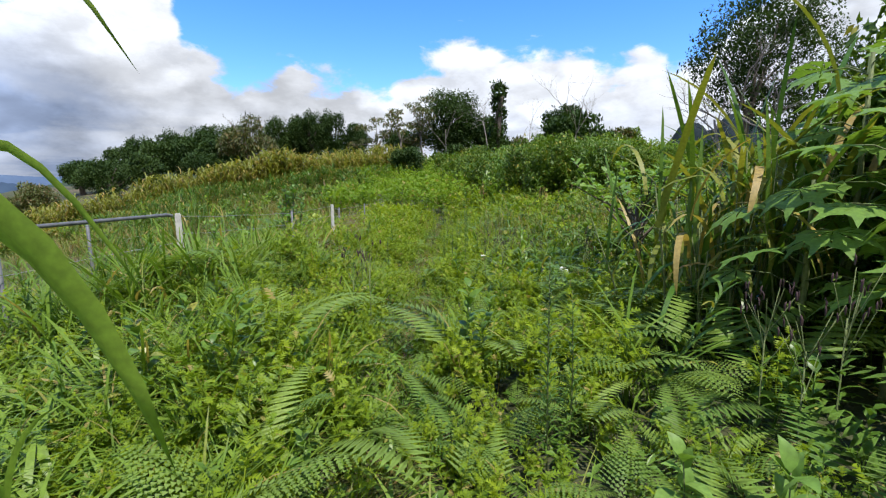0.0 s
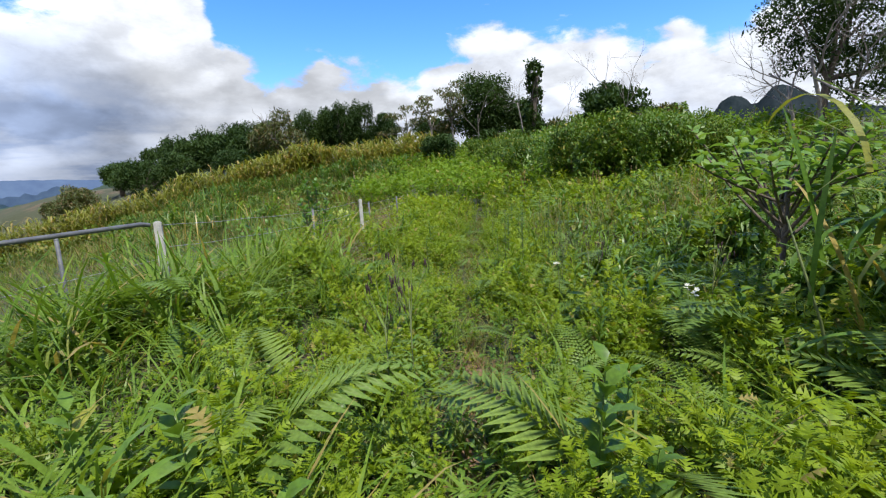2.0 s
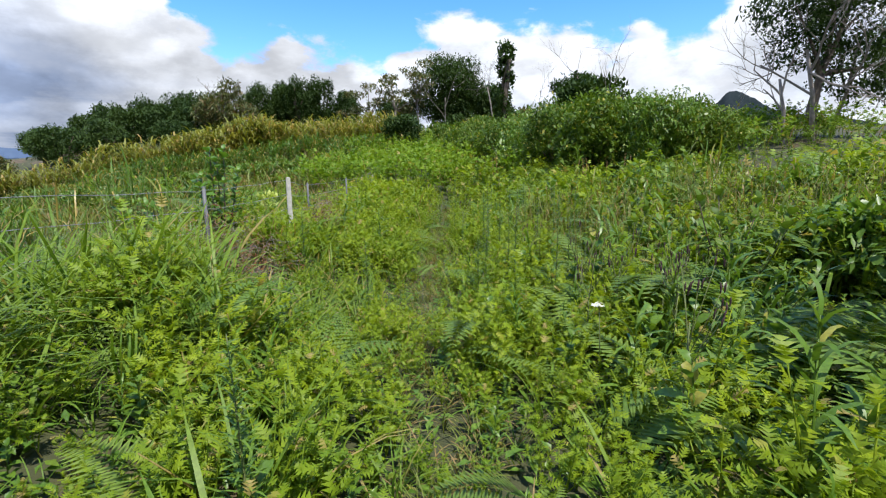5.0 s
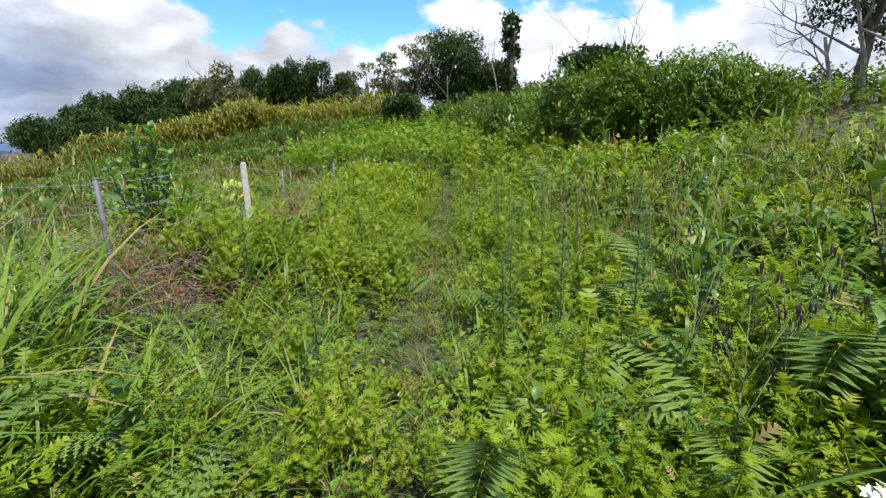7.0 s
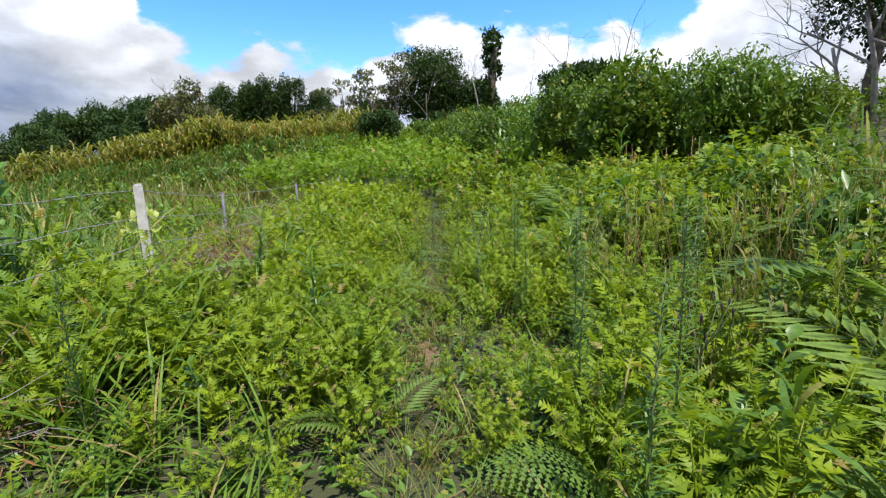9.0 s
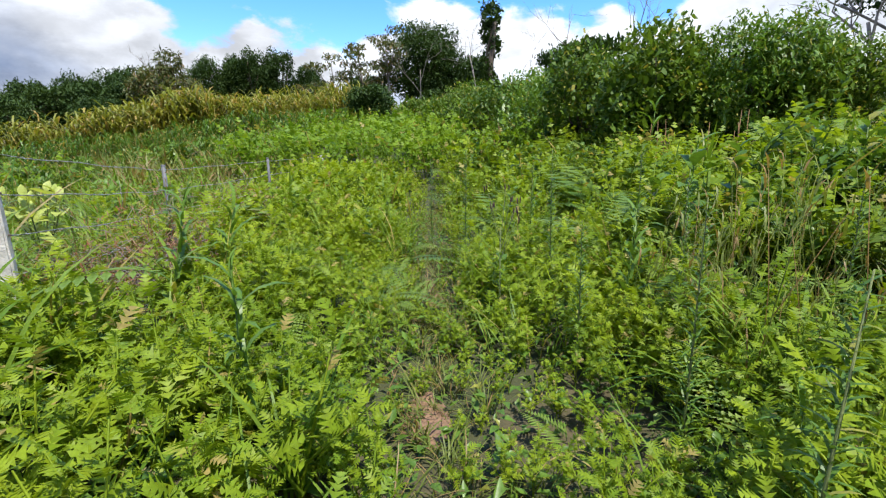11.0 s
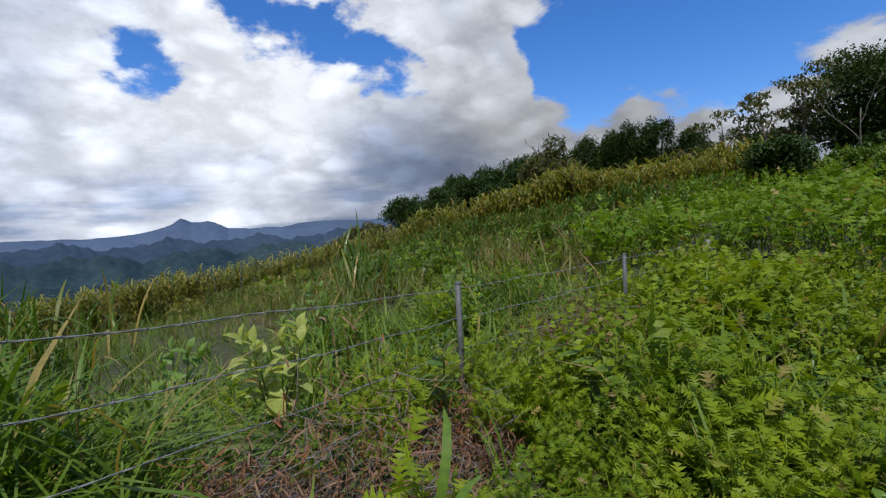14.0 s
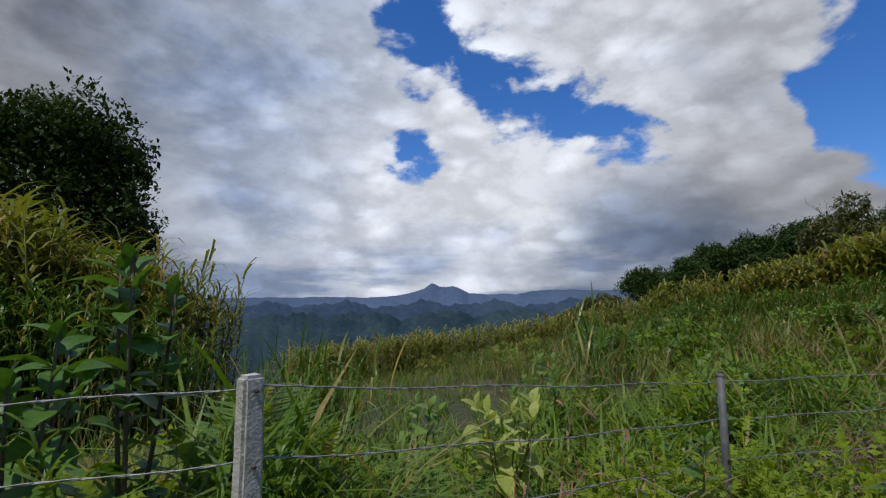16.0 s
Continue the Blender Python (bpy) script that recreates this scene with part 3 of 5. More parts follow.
GRASS = [tuft(13, 0.55, 0.0065, 5), tuft(12, 0.7, 0.008, 5), tuft(11, 0.45, 0.010, 4), tuft(10, 0.6, 0.012, 5)]
BROAD_GRASS = [tuft(9, 0.30, 0.013, 3, 0.07, (0.6, 1.35), (0.6, 1.8)), tuft(8, 0.38, 0.015, 3, 0.08, (0.6, 1.3), (0.8, 2.0))]
GRASS_FAR = [tuft(9, 0.62, 0.011, 3, 0.12), tuft(8, 0.75, 0.012, 3, 0.14)]


def seed_grass(h):
    """Tall field grass with a nodding seed head."""
    out = [tuft(6, h * 0.75, 0.007, 4, 0.06, (1.1, 1.5), (0.5, 1.3))]
    for _ in range(3):
        x, y, b = R0.normal(0, 0.06), R0.normal(0, 0.06), R0.normal(0, 0.12, 2)
        top = np.array([x + b[0], y + b[1], h * R0.uniform(0.85, 1.15)])
        out.append(tube([(x, y, 0), (x + b[0] * 0.3, y + b[1] * 0.3, top[2] * 0.55), top], [0.003, 0.0025, 0.0015], 3))
        for k in range(3):
            out.append(put(blade(0.10, 0.008, 1.2, 1.0, 2), rot(0, 0, R0.uniform(0, 6.28)), top - (0, 0, 0.045 * k)))
    return join(out)


SEED = [seed_grass(h) for h in (0.75, 0.95, 1.1)]
FROND = [frond(0.78, 0.25, 1.2, 1.5, 21, 9), frond(0.62, 0.21, 0.9, 1.2, 19, 8), frond(0.9, 0.28, 1.3, 1.7, 23, 10), frond(0.55, 0.18, 0.65, 0.9, 18, 8)]
FROND_MID = [frond(0.75, 0.25, 1.2, 1.45, 18, 1), frond(0.62, 0.22, 0.9, 1.2, 16, 1), frond(0.88, 0.28, 1.3, 1.7, 20, 1)]
FROND_FAR = [frond(0.85, 0.28, 1.1, 1.35, 8, 1), frond(0.7, 0.25, 0.8, 1.1, 8, 1)]


def broad_plant(h, n, L):
    leaves = [oval_leaf(L, L * 0.26, u, c, 3) for u, c in ((0.5, 1.1), (0.8, 1.5), (0.3, 0.8))]
    return whorl(leaves, R0, h, n, 0.2, scale=(0.7, 1.2))


BROAD = [broad_plant(0.35, 14, 0.11), broad_plant(0.5, 18, 0.12), broad_plant(0.3, 12, 0.09)]
LANCE = [whorl([blade(0.24, 0.014, u, 1.6, 4, 0.2) for u in (0.6, 0.9)], R0, h, n, 0.1) for h, n in ((0.5, 18), (0.65, 22))]


# ---- carpets of weeds ----
def smooth(lo, hi, v):
    t = np.clip((v - lo) / (hi - lo), 0, 1)
    return t * t * (3 - 2 * t)


def waves(x, y, k, seed):
    r = np.random.default_rng(seed)
    s = 0
    for _ in range(5):
        a, f = r.uniform(0, 6.28), k * r.uniform(0.6, 1.7)
        s = s + np.sin((x * math.cos(a) + y * math.sin(a)) * f + r.uniform(0, 6.28))
    return s / 3.2


def spots(x0, x1, y0, y1, per_m2, rng):
    n = int((x1 - x0) * (y1 - y0) * per_m2)
    return rng.uniform(x0, x1, n), rng.uniform(y0, y1, n)


HEAPS = ((-2.5, 11.0, 0.95), (-1.95, 14.75, 0.8), (-2.15, 18.4, 0.9))
CLEAR = [(-2.3, 13.6, 0.3)]


def stuff(name, shape, mats, label, category):
    tagged(new(name, mesh_np(name, *shape, mats)), label, category, kind="stuff")


def carpets():
    rng = np.random.default_rng(11)
    x, y = spots(-7.0, 8.5, -1.2, 23, 30, rng)
    xn, yn = spots(-2.0, 2.0, -0.6, 17.5, 16, rng)
    x, y = np.r_[x, xn + np.interp(yn, LINE_Y, LINE_X)], np.r_[y, yn]
    edge = np.abs(x - np.interp(y, LINE_Y, LINE_X))
    right, left = smooth(0.5 + 0.9 * smooth(9.5, 12, y), 2.2 + 1.0 * smooth(9.5, 12, y), x), smooth(-1.0, -2.6, x)
    early = 1 - smooth(3.5, 7.5, y)
    n1, n2 = waves(x, y, 1.1, 1), waves(x, y, 2.6, 2)
    keep = (edge > 0.0 + 0.05 * n2) & ~((edge < 0.17 + 0.05 * n2) & (rng.random(len(x)) < 0.6)) & ((y > 0.9) | (edge > 0.5))
    keep &= ~((waves(x, y, 4.5, 8) < -0.6) & (rng.random(len(x)) < 0.6))
    for hx, hy, r in HEAPS:
        keep &= ~((np.hypot(x - hx, y - hy) < r * 0.8) & (rng.random(len(x)) < 0.93))
    late = smooth(9.5, 12, y)
    # weeds thinned in the hollow, so bare dark soil stands in for shade
    shade = np.hypot((x - 2.5) / 1.15, (y - 3.1) / 1.5) < 1 + 0.2 * n2
    keep &= ~(shade & (rng.random(len(x)) < 0.8))
    fence_x = np.interp(y, (4, 7.3, 11.3, 13.6, 16.6, 19.5, 23), (-4.3, -3.46, -2.85, -2.3, -2.55, -1.95, -1.4))
    beyond = smooth(fence_x - 0.2, fence_x - 0.7, x) * smooth(3, 6, y)
    w = np.stack([
        (1 - 0.94 * beyond) * (1 - 0.6 * early * smooth(0.1, -0.9, x)) * (1.25 - 0.85 * right * (1 - 0.35 * late)) * (1 - 0.55 * left * (1 - 0.4 * late)) * (0.72 + 0.28 * (1 - early)) + 0.4 * np.clip(n1, 0, 1) * (1 - beyond),
        0.10 + 0.6 * beyond + 1.1 * smooth(-0.3, -1.1, x) * smooth(6.5, 7.5, y) * smooth(12, 11, y) + 0.42 * left * (1 - 0.55 * late) + 0.10 * right * smooth(6, 8, y) * (1 - late) + 0.10 * np.clip(n2, 0, 1) + early * 0.12 * smooth(0.2, -1.2, x),
        0.05 + 0.42 * right * (1 - 0.3 * late) + 0.14 * early * smooth(-0.6, 0.5, x) + 0.14 * np.clip(-n1, 0, 1),
        0.04 + 0.16 * right + 0.06 * np.clip(-n2, 0, 1) + 0.05 * early,
        0.02 + 0.22 * right * smooth(5, 7, y) * smooth(11, 9, y),
    ])
    w = w / w.sum(0)
    pick = (np.cumsum(w, 0) < rng.random(len(x))[None]).sum(0)
    z = ground_z(x, y)
    size = 0.94 * rng.uniform(0.75, 1.3, len(x)) * (1 + 0.3 * right + 0.25 * late * smooth(0.3, 1.2, edge)) * np.clip(1 + 0.3 * n1 + 0.42 * n2, 0.45, 1.75) * np.clip(0.45 + 1.0 * edge, 0.45, 1)
    P = np.column_stack([x, y, z - 0.01])
    yaw = rng.uniform(0, 6.28, len(x))
    far = (y > 17) | (x > 3.4) | (x < -3.6)
    for k, (name, near_s, far_s, mat, label, cat) in enumerate((
        ("ragweed_carpet", RAG, RAG_FAR, M_RAG, "bright green ragweed with finely cut leaves covering the slope", "weeds"),
        ("grass_carpet", GRASS, GRASS_FAR, M_GRASS, "long arching green grass with some straw blades", "grass"),
        ("bracken_carpet", FROND_MID, FROND_FAR, M_FERN, "green bracken fronds among the weeds", "fern"),
        ("broadleaf_carpet", BROAD, BROAD, M_BROAD, "low broad-leaved weeds on the slope", "weeds"),
        ("lance_leaf_weeds", LANCE, LANCE, M_BROAD, "lance-leaved weeds standing among the bracken", "weeds"),
    )):
        s1, s2 = keep & (pick == k) & ~far, keep & (pick == k) & far
        shapes = [scatter(near_s, P[s1], yaw[s1], size[s1], rng)]
        if s2.any():
            shapes.append(scatter(far_s, P[s2], yaw[s2], size[s2] * 1.1, rng))
        stuff(name, join(shapes), mat, label, cat)
    # broad short grass blades west of the start of the track
    x, y = spots(-4.6, -0.1, 0.4, 5.5, 75, rng)
    k = rng.random(len(x)) < np.clip(0.75 + 0.5 * waves(x, y, 1.6, 14), 0.1, 1) * smooth(5.5, 3.0, y)
    x, y = x[k], y[k]
    stuff("broad_grass_carpet", scatter(BROAD_GRASS, np.column_stack([x, y, ground_z(x, y)]), rng.uniform(0, 6.28, len(x)), rng.uniform(0.8, 1.4, len(x)), rng, 0.2), M_BLADE, "short broad-bladed bright green grass", "grass")
    # creeping leaves that cover the earth between the plants
    x, y = spots(-5.5, 6, -0.8, 19, 190, rng)
    sel = (np.abs(x - np.interp(y, LINE_Y, LINE_X)) > 0.03 + 0.09 * waves(x, y, 2.0, 9)) & (rng.random(len(x)) < np.clip(1.2 - 0.12 * np.abs(x), 0.4, 1))
    for hx, hy, r in HEAPS:
        sel &= np.hypot(x - hx, y - hy) > r * 0.6
    x, y = x[sel], y[sel]
    P = np.column_stack([x, y, ground_z(x, y) + rng.uniform(0.01, 0.16, len(x))])
    low = [put((np.array([(0, 0, 0), (-0.016, 0.03, 0.008), (0, 0.07, -0.006), (0.016, 0.03, 0.008)]), np.array([(0, 3, 2), (0, 2, 1)])), rot(q, 0, 0)) for q in (0.2, 0.6, -0.1)]
    stuff("creeping_weeds", scatter(low, P, rng.uniform(0, 6.28, len(x)), rng.uniform(0.7, 1.5, len(x)), rng, 0.4), M_BROAD, "low creeping green leaves covering the earth", "weeds")
    # reddish seeding grass on the bank
    x, y = spots(1.7, 6.5, 9.8, 13.4, 22, rng)
    stuff("brown_seed_grass", scatter(SEED, np.column_stack([x, y, ground_z(x, y)]), rng.uniform(0, 6.28, len(x)), rng.uniform(0.7, 1.15, len(x)), rng), M_FIELD, "thin reddish-brown seeding grass on the bank", "grass")
    # trodden straw and low grass along the track
    ty = rng.uniform(-0.5, 20, 700)
    tx = np.interp(ty, LINE_Y, LINE_X) + rng.normal(0, 0.2, 700)
    stuff("track_grass", scatter(GRASS, np.column_stack([tx, ty, ground_z(tx, ty)]), rng.uniform(0, 6.28, 700), rng.uniform(0.25, 0.55, 700), rng, 0.4), M_FIELD, "flattened straw-coloured grass along the track", "grass")
    # rank grass along the fence bank
    ty = rng.uniform(2.2, 12.5, 420)
    tx = np.interp(ty, (2, 7.3, 11.3, 13), (-4.6, -3.1, -2.7, -2.9)) + rng.normal(0, 0.55, 420)
    sel = np.hypot(tx + 2.5, ty - 11.0) > 0.8
    stuff("bank_grass", scatter(GRASS, np.column_stack([tx, ty, ground_z(tx, ty)])[sel], rng.uniform(0, 6.28, 420)[sel], rng.uniform(1.2, 1.8, 420)[sel], rng), M_GRASS, "rank tall grass along the fence bank", "grass")
    # the slope beyond, up to the hedge
    x, y = spots(-20, 20, 23, 48, 3.2, rng)
    n1 = waves(x, y, 0.5, 4)
    P, yaw = np.column_stack([x, y, ground_z(x, y)]), rng.uniform(0, 6.28, len(x))
    left = smooth(-3, -6, x)
    g = rng.random(len(x)) < 0.06 + 0.9 * left + 0.1 * (n1 > 0.5)
    size = rng.uniform(1.6, 3.0, len(x)) * (1 + 0.2 * n1)
    stuff("ragweed_slope", scatter(RAG_FAR, P[~g], yaw[~g], size[~g] * 1.15, rng), M_SLOPE, "bright green weeds rising to the crest", "weeds")
    stuff("grass_slope", scatter(GRASS_FAR, P[g], yaw[g], size[g] * 0.8, rng), M_FIELD, "rough olive grass on the far slope", "grass")
    # the field beyond the fence
    x, y = spots(-34, -3.0, 2, 44, 3.8, rng)
    d = np.hypot(x + 0.5, y - 13.5)
    keep = rng.random(len(x)) < np.clip(16 / d, 0.3, 1)
    keep &= (x < np.interp(y, (3, 7.3, 11.3, 23, 44), (-4.4, -3.6, -3.0, -2.4, -2.4)))
    x, y = x[keep], y[keep]
    n1 = waves(x, y, 0.7, 5)
    P, yaw = np.column_stack([x, y, ground_z(x, y)]), rng.uniform(0, 6.28, len(x))
    s = rng.random(len(x)) < np.clip(0.42 + 0.3 * n1, 0.08, 0.9)
    size = rng.uniform(0.75, 1.25, len(x)) * (1 + 0.012 * np.clip(np.hypot(x, y - 13), 0, 30))
    stuff("seeding_grass_field", scatter(SEED, P[s], yaw[s], size[s] * 0.85, rng), M_FIELD, "tall seeding field grass going brown beyond the fence", "grass")
    stuff("green_grass_field", scatter(GRASS, P[~s], yaw[~s], size[~s], rng), M_GRASS, "rough green field grass beyond the fence", "grass")
    # tangled bracken and scrub on the bank
    x, y = spots(3.0, 20, 0.5, 30, 4.5, rng)
    dens = np.clip(10 / np.hypot(x, np.clip(y - 9, 0, 50)), 0.35, 1)
    # bank plants keep clear of the same hollow, which leaves it dark
    keep = (rng.random(len(x)) < dens) & (np.hypot((x - 2.6) / 1.4, (y - 3.1) / 1.7) > 1)
    x, y = x[keep], y[keep]
    n1 = waves(x, y, 0.9, 6)
    P, yaw = np.column_stack([x, y, ground_z(x, y)]), rng.uniform(0, 6.28, len(x))
    lift = 0.25 + 0.35 * (n1 + 1) * smooth(2.5, 5, x)
    P[:, 2] += lift * rng.random(len(x))
    k = rng.random(len(x))
    size = rng.uniform(0.9, 1.6, len(x))
    near = x < 7
    a, b, c = (k < 0.45) & near, (k < 0.45) & ~near, k >= 0.45
    stuff("bracken_bank", join([scatter(FROND_MID, P[a], yaw[a], size[a], rng, 0.3), scatter(FROND_FAR, P[b], yaw[b], size[b], rng, 0.3)]), M_FERN, "tangled green bracken on the bank", "fern")
    stuff("scrub_bank", scatter(BROAD, P[c], yaw[c], size[c] * 1.2, rng, 0.3), M_SHRUB, "leafy scrub on the bank", "shrubs")


carpets()


# ---- trees ----
def crown(blobs, n, leaf, rng, shape=None, shell=0.55, gap=0.25):
    """Leaf clumps spread through lumps of foliage, with gaps and an uneven outline."""
    blobs = np.asarray(blobs, float)
    vol = blobs[:, 3] * blobs[:, 4] + blobs[:, 4] * blobs[:, 5] + blobs[:, 3] * blobs[:, 5]
    k = rng.choice(len(blobs), n, p=vol / vol.sum())
    d = rng.normal(size=(n, 3))
    d /= np.linalg.norm(d, axis=1)[:, None]
    r = rng.uniform(shell, 1.0, n) ** 0.7
    lump = 1 + 0.16 * np.sin(d[:, 0] * 7 + k) * np.sin(d[:, 1] * 6 + 2 * k) + 0.10 * np.sin(d[:, 2] * 11 + k)
    p = blobs[k, :3] + d * (r * lump)[:, None] * blobs[k, 3:]
    hole = waves(p[:, 0] * 2.2 / (leaf * 6), p[:, 1] * 1.7 / (leaf * 6) + p[:, 2] * 2.4 / (leaf * 6), 0.9, 40)
    sel = hole > -1.0 + gap
    p, d = p[sel], d[sel]
    shape = shape or LEAF_CLUMP
    yaw, size = rng.uniform(0, 6.28, len(p)), rng.uniform(0.6, 1.3, len(p)) * leaf
    v, f = shape
    c, s = np.cos(yaw)[:, None], np.sin(yaw)[:, None]
    tilt = rng.normal(0, 0.7, (2, len(p), 1))
    X, Y, Z = v[None, :, 0] * size[:, None], v[None, :, 1] * size[:, None], v[None, :, 2] * size[:, None]
    Z2 = Z + X * tilt[0] + Y * tilt[1]
    W = np.stack([c * X - s * Y, s * X + c * Y, Z2], -1) + p[:, None]
    F = f[None] + (np.arange(len(p)) * len(v))[:, None, None]
    return W.reshape(-1, 3), F.reshape(-1, 3)


def leaf_clump(n, seed, wide=0.22):
    r = np.random.default_rng(seed)
    out = []
    for k in range(n):
        a = r.uniform(0, 6.28)
        V = np.array([(0, 0, 0), (-wide, 0.42, 0.05), (0, 1.0, -0.12), (wide, 0.42, 0.05)]) * r.uniform(0.7, 1.1)
        out.append(put((V, np.array([(0, 3, 2), (0, 2, 1)])), rot(r.uniform(-0.7, 0.7), r.uniform(-0.6, 0.6), a), r.normal(0, 0.16, 3)))
    return join(out)


LEAF_CLUMP = leaf_clump(3, 3)
LEAF_FEW = leaf_clump(2, 5, 0.42)


def limbs(rng, start, ends, r0, r1, n=6):
    out = []
    for e in ends:
        s, e = np.asarray(start, float), np.asarray(e, float)
        mid = (s + e) / 2 + rng.normal(0, 0.08, 3) * np.linalg.norm(e - s) + (0, 0, 0.06 * np.linalg.norm(e - s))
        q = [(1 - t) ** 2 * s + 2 * t * (1 - t) * mid + t * t * e for t in np.linspace(0, 1, 5)]
        out.append(tube(q, np.linspace(r0, r1, 5), n))
    return out


def tree(at, h, blobs, n, leaf, mat, label, r=0.2, seed=0, fork=0.4, category="tree", group="", bark=None, gap=0.05, shell=0.5, name="tree"):
    """A tapered trunk with limbs into each lump of a leafy crown. blobs are relative to the foot."""
    rng = np.random.default_rng(seed)
    x, y = at
    ob = thing(name, (x, y, gz(x, y) - 0.05), label, category, group)
    top = (rng.normal(0, 0.02) * h, rng.normal(0, 0.02) * h, h * fork)
    wood = [tube([(0, 0, 0), (0.02 * h * rng.normal(), 0.02 * h * rng.normal(), h * fork * 0.5), top], [r * 1.3, r, r * 0.75], 8)]
    wood += limbs(rng, top, [b[:3] for b in blobs], r * 0.6, r * 0.12)
    part("trunk", mesh_np("trunk", *join(wood), bark or M_BARK), ob)
    part("crown", mesh_np("crown", *crown(blobs, n, leaf, rng, LEAF_FEW if max(abs(x), y - 6) > 14 else LEAF_CLUMP, gap=gap, shell=shell), mat), ob)
    return ob


def lumps(rng, cx, cy, cz, rx, ry, rz, n, s=0.5):
    """Several overlapping lumps filling one rounded crown."""
    out = [(cx, cy, cz, rx * 0.72, ry * 0.72, rz * 0.78)]
    for _ in range(n):
        d = rng.normal(size=3)
        d /= np.linalg.norm(d)
        q = rng.uniform(0.45, 0.7)
        out.append((cx + d[0] * rx * q, cy + d[1] * ry * q, cz + d[2] * rz * q, rx * s * rng.uniform(0.7, 1.1), ry * s * rng.uniform(0.7, 1.1), rz * s * rng.uniform(0.7, 1.0)))
    return out


def bare_branches(rng, at, d, length, r, depth, out):
    p = [np.asarray(at, float)]
    d = np.asarray(d, float)
    for _ in range(4):
        d = d + rng.normal(0, 0.13, 3) + (0, 0, 0.05)
        d /= np.linalg.norm(d)
        p.append(p[-1] + d * length / 4)
    out.append(tube(p, np.linspace(r, r * 0.55, 5), 5 if depth > 1 else 3))
    if depth:
        for k in range(rng.integers(2, 5)):
            b = p[rng.integers(2, 5)]
            nd = d + rng.normal(0, 0.55, 3) + (0, 0, 0.1)
            bare_branches(rng, b, nd / np.linalg.norm(nd), length * rng.uniform(0.5, 0.75), r * 0.5, depth - 1, out)


def bare_tree(at, h, seed, label, leaves=None, depth=4, lean=(0, 0), r=0.12, tips=0):
    rng = np.random.default_rng(seed)
    x, y = at
    ob = thing("bare_tree", (x, y, gz(x, y) - 0.05), label, "tree")
    out = []
    bare_branches(rng, (0, 0, 0), (lean[0], lean[1], 1), h * 0.5, r, depth, out)
    V, F = join(out)
    V = V * (h / V[:, 2].max())
    part("trunk", mesh_np("trunk", V, F, M_GREYBARK), ob)
    if leaves:
        part("crown", mesh_np("crown", *crown(leaves[0], leaves[1], leaves[2], rng), leaves[3]), ob)
    return ob


RT = np.random.default_rng(23)
# crest: the tall dome, its narrow neighbour, the layered gum and the dark group
tree((5.4, 62), 10.2, lumps(RT, 0, 0, 5.1, 5.2, 4.6, 5.5, 30, 0.32), 20000, 0.18, M_DARK, "tall dark dome-shaped tree on the crest", 0.35, 1, 0.25)
tree((10.6, 63), 6.2, lumps(RT, 0, 0, 2.8, 2.6, 2.4, 3.2, 8), 2200, 0.34, M_DARK, "dark lower tree beside the dome-shaped tree", 0.22, 2, 0.25)
tree((8.9, 47.6), 8.4, [(0.15, 0, 7.2, 0.8, 0.8, 1.1), (0, 0, 6.0, 0.7, 0.7, 0.9), (0.4, 0, 5.0, 0.55, 0.5, 0.8), (-0.35, 0, 3.4, 0.55, 0.5, 1.2), (0.2, 0, 2.2, 0.7, 0.6, 1.1), (-0.5, 0, 1.4, 0.7, 0.6, 0.8)], 1500, 0.24, M_DARK, "narrow vine-wrapped tree with a tufted top", 0.2, 3, 0.8)
bare_tree((8.3, 47.2), 7.6, 31, "leafless grey tree beside the narrow tree", depth=4, lean=(-0.12, 0), r=0.06)
bare_tree((10.4, 47.4), 6.6, 32, "leafless grey tree with spreading branches", depth=4, lean=(0.3, 0), r=0.06)
bare_tree((4.4, 55), 7.2, 33, "thin leafless tree in front of the dark dome", depth=4, lean=(-0.1, 0), r=0.05)
for k, (x, y, h, fl) in enumerate(((-3.6, 58, 4.6, 5), (-0.8, 57, 5.6, 6), (1.6, 57, 6.8, 7))):
    b = [(RT.normal(0, 1.3), RT.normal(0, 1.0), h * (0.5 + 0.5 * j / fl), RT.uniform(0.8, 1.4), RT.uniform(0.8, 1.2), 0.28) for j in range(fl + 3)]
    tree((x, y), h, b, 1100, 0.2, M_OLIVE, "pale gum tree with flat layered foliage", 0.13, 50 + k, 0.55, bark=M_GREYBARK, group="layered gums")
for k, (x, y, h, w) in enumerate(((-18.6, 70, 8.8, 2.8), (-16.2, 71, 9.2, 1.7), (-13.4, 70, 9.6, 2.6), (-10.6, 70, 9.4, 2.6), (-7.4, 71, 7.4, 2.6), (-1.0, 72, 6.0, 3.2), (-15, 73, 8.4, 3.2))):
    tree((x, y), h, lumps(RT, 0, 0, h * 0.5, w, w, h * 0.46, 22, 0.32), 9500, 0.16, M_DARK, "dark bushy tree in the crest grove", 0.25, 60 + k, 0.3, group="crest grove")
bare_tree((-20.5, 62), 7.6, 34, "pale half-bare tree with sparse yellow-green leaves", ([(0, 0, 4.2, 3.0, 2.4, 1.8), (0.9, 0, 6.3, 1.3, 1.2, 1.1), (2.2, 0, 3.4, 1.9, 1.8, 1.6), (-2, 0, 3.6, 1.5, 1.4, 1.3)], 2600, 0.28, M_OLIVE), 4, (0.1, 0), 0.16)
tree((20.0, 60.2), 5.6, lumps(RT, 0, 0, 3.1, 3.3, 2.8, 2.7, 14, 0.36), 3600, 0.25, M_DARK, "dark rounded tree on the skyline", 0.22, 4, 0.4)
